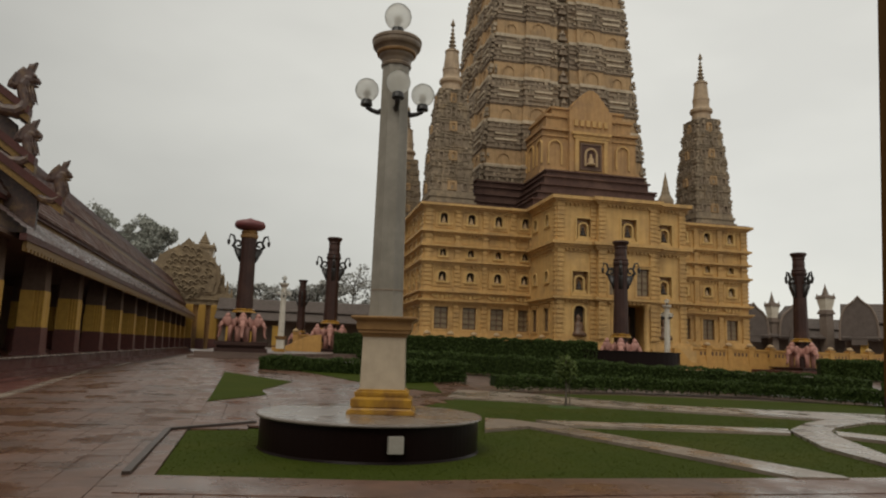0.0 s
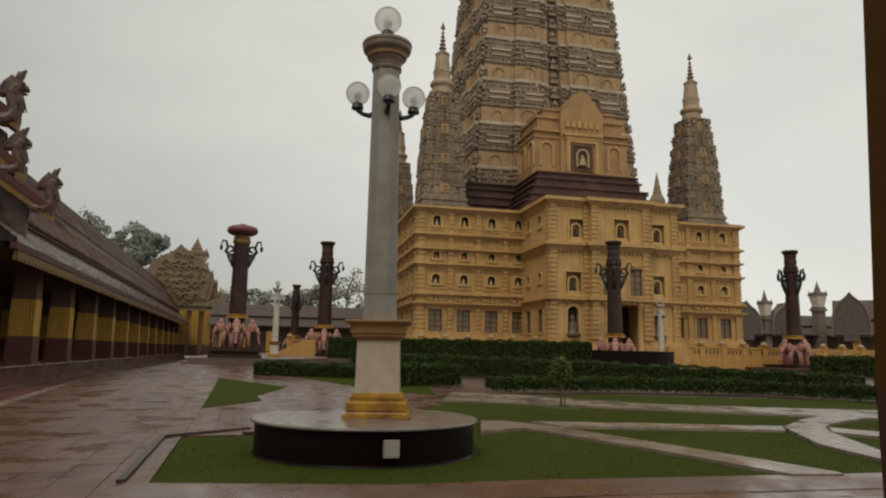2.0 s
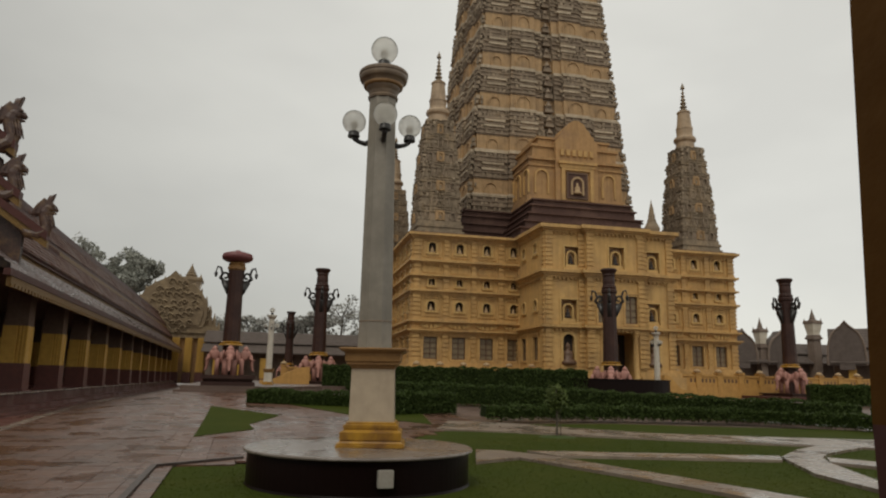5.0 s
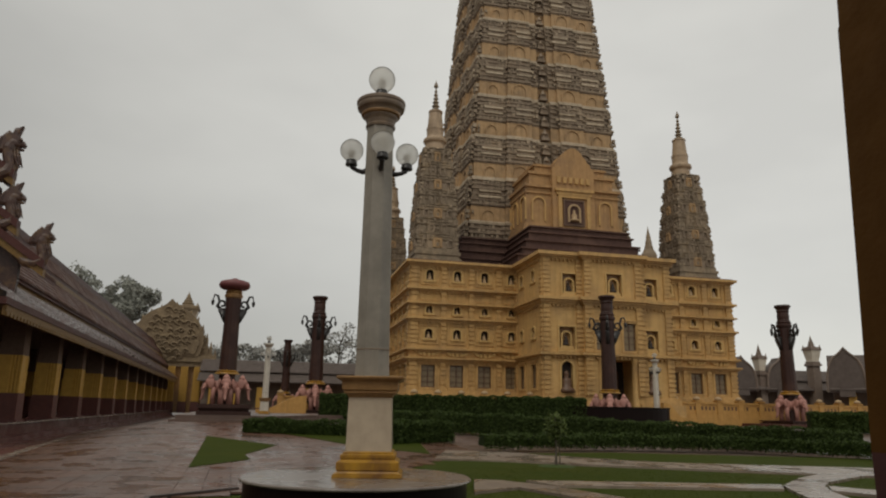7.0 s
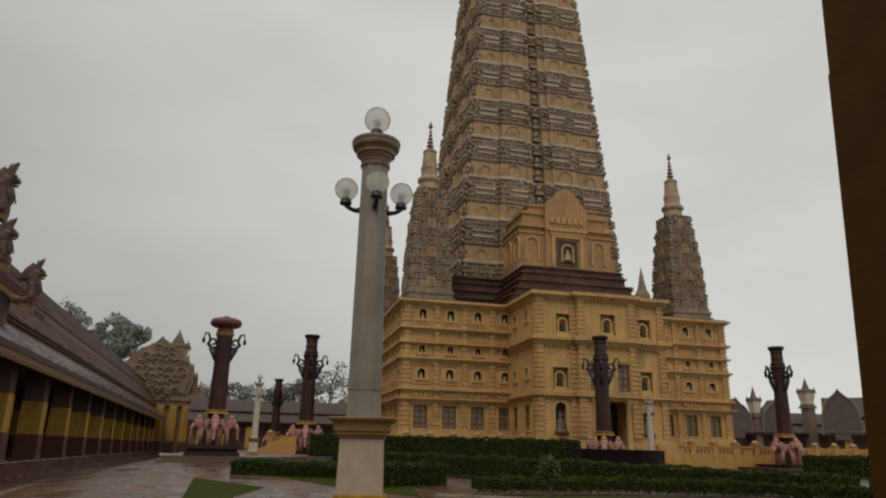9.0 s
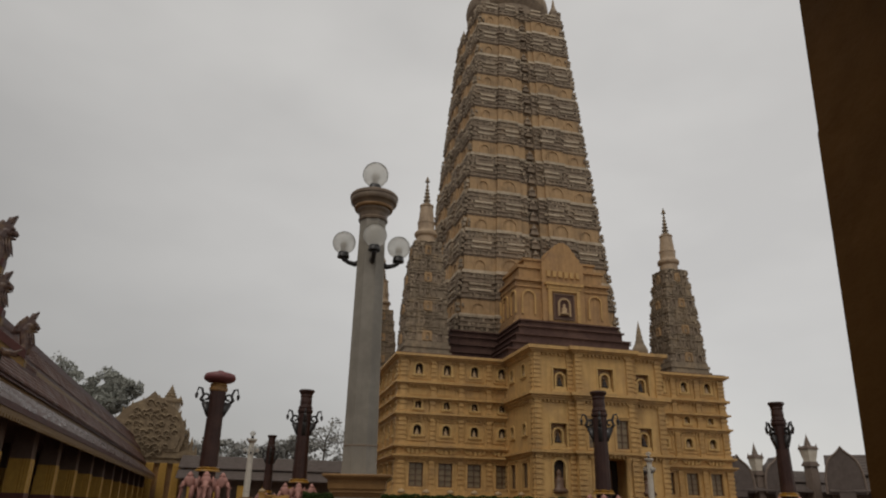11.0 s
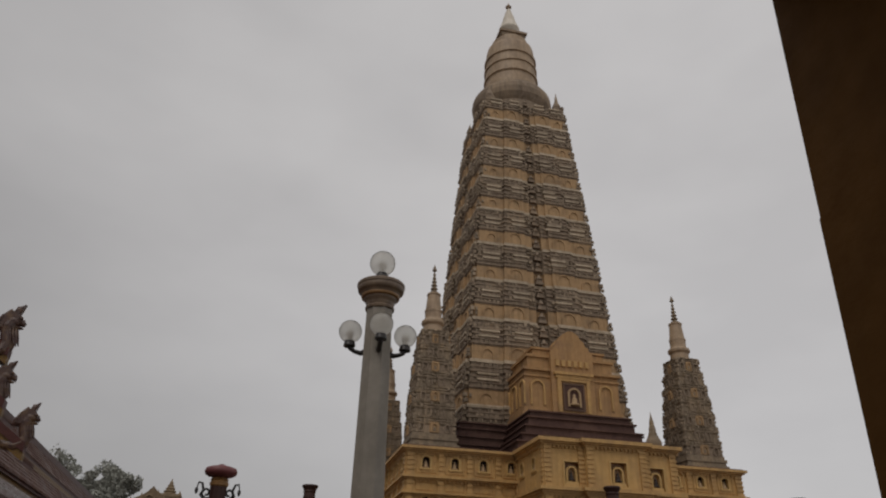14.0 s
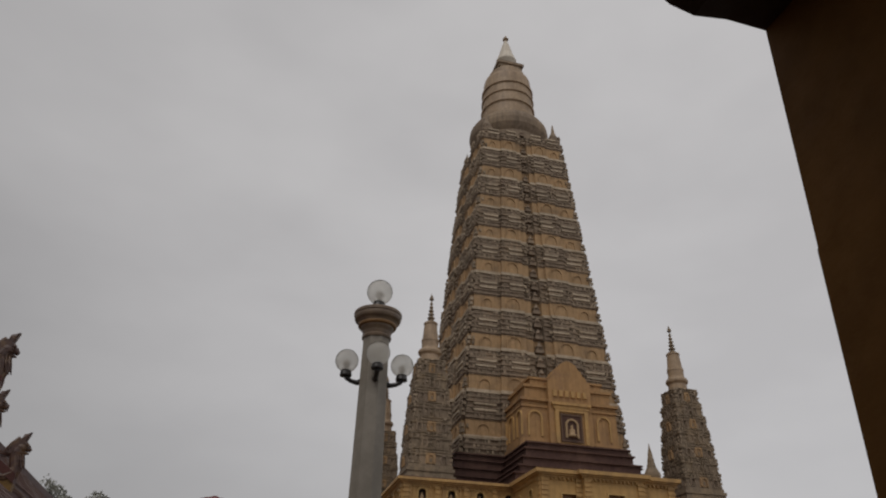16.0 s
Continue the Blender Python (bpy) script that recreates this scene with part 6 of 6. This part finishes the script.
# ---------------- hedges, sapling, grass ----------------
def hedge(pts, width, height, count, label, seed, stems=False, leaf=0.055):
    rng = np.random.default_rng(seed)
    t = thing("hedge", pose(0, 0, 0), label, "hedge", "clipped hedges of the court")
    bm = bmesh.new()
    segs = []
    for (ax, ay), (bx, by) in zip(pts, pts[1:]):
        d = Vector((bx - ax, by - ay, 0))
        ln = d.length
        nn = max(1, int(ln / 1.2))
        for k in range(nn):
            segs.append((Vector((ax, ay, 0)) + d * (k / nn), Vector((ax, ay, 0)) + d * ((k + 1) / nn)))
    z_lo = 0.32 if stems else 0.02
    for a, b in segs:
        d = (b - a).normalized()
        nv = Vector((-d.y, d.x, 0)) * (width / 2 - 0.08)
        za = rise(a.x, a.y)
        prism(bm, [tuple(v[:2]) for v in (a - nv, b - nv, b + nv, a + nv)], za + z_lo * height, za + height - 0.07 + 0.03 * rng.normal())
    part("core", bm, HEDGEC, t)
    tot = sum((b - a).length for a, b in segs)
    cs = []
    for a, b in segs:
        n = int(1.8 * count * (b - a).length / tot)
        d = (b - a).normalized()
        s = np.array((-d.y, d.x))
        u = rng.random(n)
        base = np.array(a[:2])[None] + u[:, None] * np.array((b - a)[:2])[None]
        face = rng.random(n)
        off = np.where(face < 0.45, -width / 2, np.where(face < 0.55, width / 2, rng.uniform(-width / 2, width / 2, n)))
        bumpy = 0.05 * np.sin(base[:, 0] * 3.1 + base[:, 1] * 2.3) + 0.04 * np.sin(base[:, 0] * 7.7)
        zz = np.where(face < 0.55, rng.uniform(z_lo * 0.6, 1.0, n) * height, height) + bumpy * (face >= 0.55) + rng.normal(0, 0.035, n)
        p = base + (off + rng.normal(0, 0.05, n))[:, None] * s[None]
        gz = np.array([rise(x, y) for x, y in p])
        cs.append(np.column_stack([p, zz + gz]))
    c = np.concatenate(cs)
    ob = quads("leaves", leaves(c, leaf, rng).astype(np.float32), LEAF)
    ob.parent = t
    tagged(ob, "dense small dark green leaves", kind="stuff")
    if stems:
        bm = bmesh.new()
        for a, b in segs:
            for k in range(5):
                q = a + (b - a) * rng.random()
                z = rise(q.x, q.y)
                tube(bm, [(q.x, q.y, z), (q.x + rng.normal(0, 0.04), q.y, z + 0.45 * height)], [0.02, 0.015], 5)
        part("stems", bm, BARK, t, "thin bare stems")
    return t


hedge([(0.67, 36.75), (5.81, 34.93)], 0.9, 0.62, 5000, "low clipped hedge on the wet lawn", 1)
hedge([(6.48, 31.21), (9.93, 32.53)], 0.9, 0.9, 4500, "low clipped hedge beside the path", 2)
hedge([(10.15, 28.52), (16.90, 29.08), (23.11, 28.01), (26.09, 25.46), (27.48, 22.84)], 0.7, 0.6, 15000, "thin hedge with bare stems beside the lawn", 3, True)
hedge([(6.38, 39.76), (15.19, 35.71), (24.77, 29.37), (28.43, 26.77)], 1.1, 1.02, 17000, "long dark green clipped hedge", 4)
hedge([(26.79, 24.64), (28.27, 23.18)], 1.0, 0.9, 3000, "short dark green clipped hedge at the path", 5)
hedge([(6.77, 57.32), (26.69, 50.65)], 1.8, 2.0, 12000, "tall dark hedge at the terrace's foot", 6, leaf=0.085)
hedge([(40.54, 42.57), (45.56, 39.07)], 1.8, 1.3, 6000, "tall dark hedge beside the pillar", 7, leaf=0.085)


def make_sapling(x, y):
    t = thing("sapling", pose(x, y, -0.03), "small young tree with thin trunk on the lawn", "sapling")
    bm = bmesh.new()
    tube(bm, [(0, 0, 0), (0.02, 0, 0.6), (0, 0.02, 1.65)], [0.05, 0.04, 0.015], 7)
    tube(bm, [(0.16, 0, 0), (0.12, 0, 0.8)], [0.022, 0.016], 6)
    part("trunk", bm, BARK, t)
    for k in range(9):
        a = 0.9 * k
        bm = bmesh.new()
        tube(bm, [(0, 0, 0.75 + 0.09 * k), (0.26 * math.cos(a), 0.26 * math.sin(a), 1.0 + 0.09 * k)], [0.015, 0.006], 5)
        part("branch", bm, BARK, t)
    rng = np.random.default_rng(9)
    d = rng.normal(size=(520, 3))
    c = d / np.linalg.norm(d, axis=1)[:, None] * rng.uniform(0.1, 0.5, (520, 1)) * np.array((0.85, 0.85, 1.1)) + np.array((0, 0, 1.3))
    ob = quads("crown", leaves(c, 0.075, rng).astype(np.float32), YOUNG)
    ob.parent = t
    bm = bmesh.new()
    lathe(bm, [(0.75, -0.01), (0.5, 0.03), (0.0, 0.05)], 20)
    part("grass_ring", bm, LEAF, t, "darker tuft round the foot")
    return t


make_sapling(10.75, 22.6)

# grass blades over the nearest lawn
rng = np.random.default_rng(21)
cand = np.column_stack([rng.uniform(-1.5, 20, 80000), 8 + 19 * rng.random(80000) ** 1.6])
def free(x, y):
    return in_poly(x, y, LAWN_FRONT) and not any(in_poly(x, y, p) for p in PATHS) and (x - LX) ** 2 + (y - LY) ** 2 > 4.1
cand = np.array([q for q in cand if free(*q)])
n = len(cand)
ang, hgt = rng.uniform(0, 2 * np.pi, n), rng.uniform(0.008, 0.02, n)
w = 0.008 + 0.0005 * cand[:, 1]
dx, dy = np.cos(ang) * w, np.sin(ang) * w
lx, ly = rng.normal(0, 0.02, n), rng.normal(0, 0.02, n)
z0 = np.full(n, -0.035)
blades = np.stack([np.column_stack([cand[:, 0] - dx, cand[:, 1] - dy, z0]), np.column_stack([cand[:, 0] + dx, cand[:, 1] + dy, z0]),
                   np.column_stack([cand[:, 0] + dx * 0.2 + lx, cand[:, 1] + dy * 0.2 + ly, z0 + hgt]), np.column_stack([cand[:, 0] - dx * 0.2 + lx, cand[:, 1] - dy * 0.2 + ly, z0 + hgt])], axis=1)
tagged(quads("grass", blades.astype(np.float32), BLADE), "short wet green grass blades of the lawn", "grass", kind="stuff")

# ---------------- trees ----------------
def make_tree(x, y, h, spread, seed, count, mat, label, base=0.35, sparse=1.0):
    t = thing("tree", pose(x, y, 0.4), label, "tree", "trees behind the cloisters")
    rg = random.Random(seed)
    rng = np.random.default_rng(seed)
    bm = bmesh.new()
    r0 = h * 0.022
    tube(bm, [(0, 0, 0), (0.1, 0, h * 0.3), (-0.1, 0.1, h * 0.6), (0.1, 0, h * 0.85)], [r0, r0 * 0.8, r0 * 0.5, r0 * 0.15], 8)
    tips = []
    for k in range(13):
        a, f = rg.uniform(0, 2 * math.pi), rg.uniform(base, 0.82)
        ln = spread * rg.uniform(0.55, 1.0) * (1.15 - 0.6 * abs(f - 0.6))
        s = Vector((0, 0, h * f))
        e = s + Vector((math.cos(a) * ln, math.sin(a) * ln, h * rg.uniform(0.06, 0.2)))
        mdl = s.lerp(e, 0.5) + Vector((0, 0, 0.05 * h * rg.uniform(-0.3, 1)))
        tube(bm, [s, mdl, e], [r0 * 0.35, r0 * 0.22, r0 * 0.06], 5)
        tips += [e, mdl.lerp(e, 0.5), e + Vector((rg.uniform(-1, 1), rg.uniform(-1, 1), rg.uniform(-0.2, 0.8))) * spread * 0.2]
    for k in range(26):              # clumps of the crown's dome
        a, u = rg.uniform(0, 2 * math.pi), rg.uniform(-0.35, 1.0)
        q = spread * math.sqrt(max(0.0, 1 - u * u)) * rg.uniform(0.45, 0.95)
        tips.append(Vector((q * math.cos(a), q * math.sin(a), h * 0.74 + u * h * 0.2)))
    part("trunk", bm, BARK, t)
    cs = []
    for e in tips:
        m = int(count / len(tips))
        q = rng.normal(size=(m, 3))
        q /= np.linalg.norm(q, axis=1)[:, None]
        r = spread * rg.uniform(0.2, 0.36)
        cs.append(np.array(e)[None] + q * r * rng.uniform(0.3, 1.0, (m, 1)) ** 0.5 * np.array((1, 1, 0.7)))
    ob = quads("crown", leaves(np.concatenate(cs), 0.36 * sparse, rng).astype(np.float32), mat)
    ob.parent = t
    return t


make_tree(-23.4, 150, 27.0, 6.0, 1, 12000, TREEL, "tall grey-green tree with a rounded crown, paled for mist")
make_tree(-31.5, 153, 28.6, 4.8, 2, 2100, TREEL, "thin open tree paled for mist", 0.5)
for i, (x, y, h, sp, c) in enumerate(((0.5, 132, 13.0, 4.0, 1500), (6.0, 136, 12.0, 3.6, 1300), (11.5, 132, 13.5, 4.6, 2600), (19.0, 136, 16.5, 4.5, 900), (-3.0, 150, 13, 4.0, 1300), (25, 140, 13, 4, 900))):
    make_tree(x, y, h, sp, 20 + i, c, FARTREE, "tree beyond the court, paled for mist")

# ---------------- the gallery in which the camera stands ----------------
bm = bmesh.new()
box(bm, -14, 14, -6, 2.1, -0.3, 0.2)
tagged(obj_from("gallery_floor", bm, TILEF), "dark tiled gallery floor", "floor", kind="structure")
bm = bmesh.new()
box(bm, -14, 14, -6.3, -6.0, 0.2, 5.2)
tagged(obj_from("wall_south", bm, BROWNC), "dark brown gallery back wall", "wall", kind="structure")
bm = bmesh.new()
box(bm, -14, 14, -6.3, 0.55, 5.0, 5.2)
tagged(obj_from("ceiling", bm, CEIL), "dark timber gallery ceiling", "ceiling", kind="structure")


def make_near_column(x, y, rz):
    t = thing("gallery_column", pose(x, y, 0.2, 0, 0, rz), "tall yellow square gallery column darkened for shade, with dark red foot", "column", "columns of the near gallery")
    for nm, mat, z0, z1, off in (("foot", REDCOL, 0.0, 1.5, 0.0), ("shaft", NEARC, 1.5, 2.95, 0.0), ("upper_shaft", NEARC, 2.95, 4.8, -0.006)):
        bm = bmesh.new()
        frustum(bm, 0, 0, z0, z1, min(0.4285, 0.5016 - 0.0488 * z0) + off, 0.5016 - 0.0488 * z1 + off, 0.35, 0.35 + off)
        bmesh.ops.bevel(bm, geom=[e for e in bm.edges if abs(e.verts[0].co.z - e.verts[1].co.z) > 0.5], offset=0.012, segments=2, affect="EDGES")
        part(nm, bm, mat, t, "dark red painted foot" if nm == "foot" else "yellow painted shaft darkened for shade")
    bm = bmesh.new()
    pr = [(0.9, 4.15), (-0.5, 4.14), (-0.68, 4.10), (-0.80, 4.13), (-0.88, 4.20), (-0.93, 4.35), (-1.05, 4.5), (-1.1, 4.8), (1.1, 4.8), (1.05, 4.5)]
    va, vb = [[bm.verts.new((px, py, pz)) for px, pz in pr] for py in (-0.42, 0.34)]
    bm.faces.new(va)
    bm.faces.new(vb[::-1])
    for i in range(len(pr)):
        j = (i + 1) % len(pr)
        bm.faces.new((va[i], vb[i], vb[j], va[j]))
    bmesh.ops.recalc_face_normals(bm, faces=bm.faces[:])
    part("corbel", bm, CEIL, t, "dark timber corbel")
    return t


NC = make_near_column(2.32, 1.4, 0)
for x in (-4.4, -9.0, 7.4, 12.0):
    copy_thing(NC, pose(x, 1.4, 0.2))
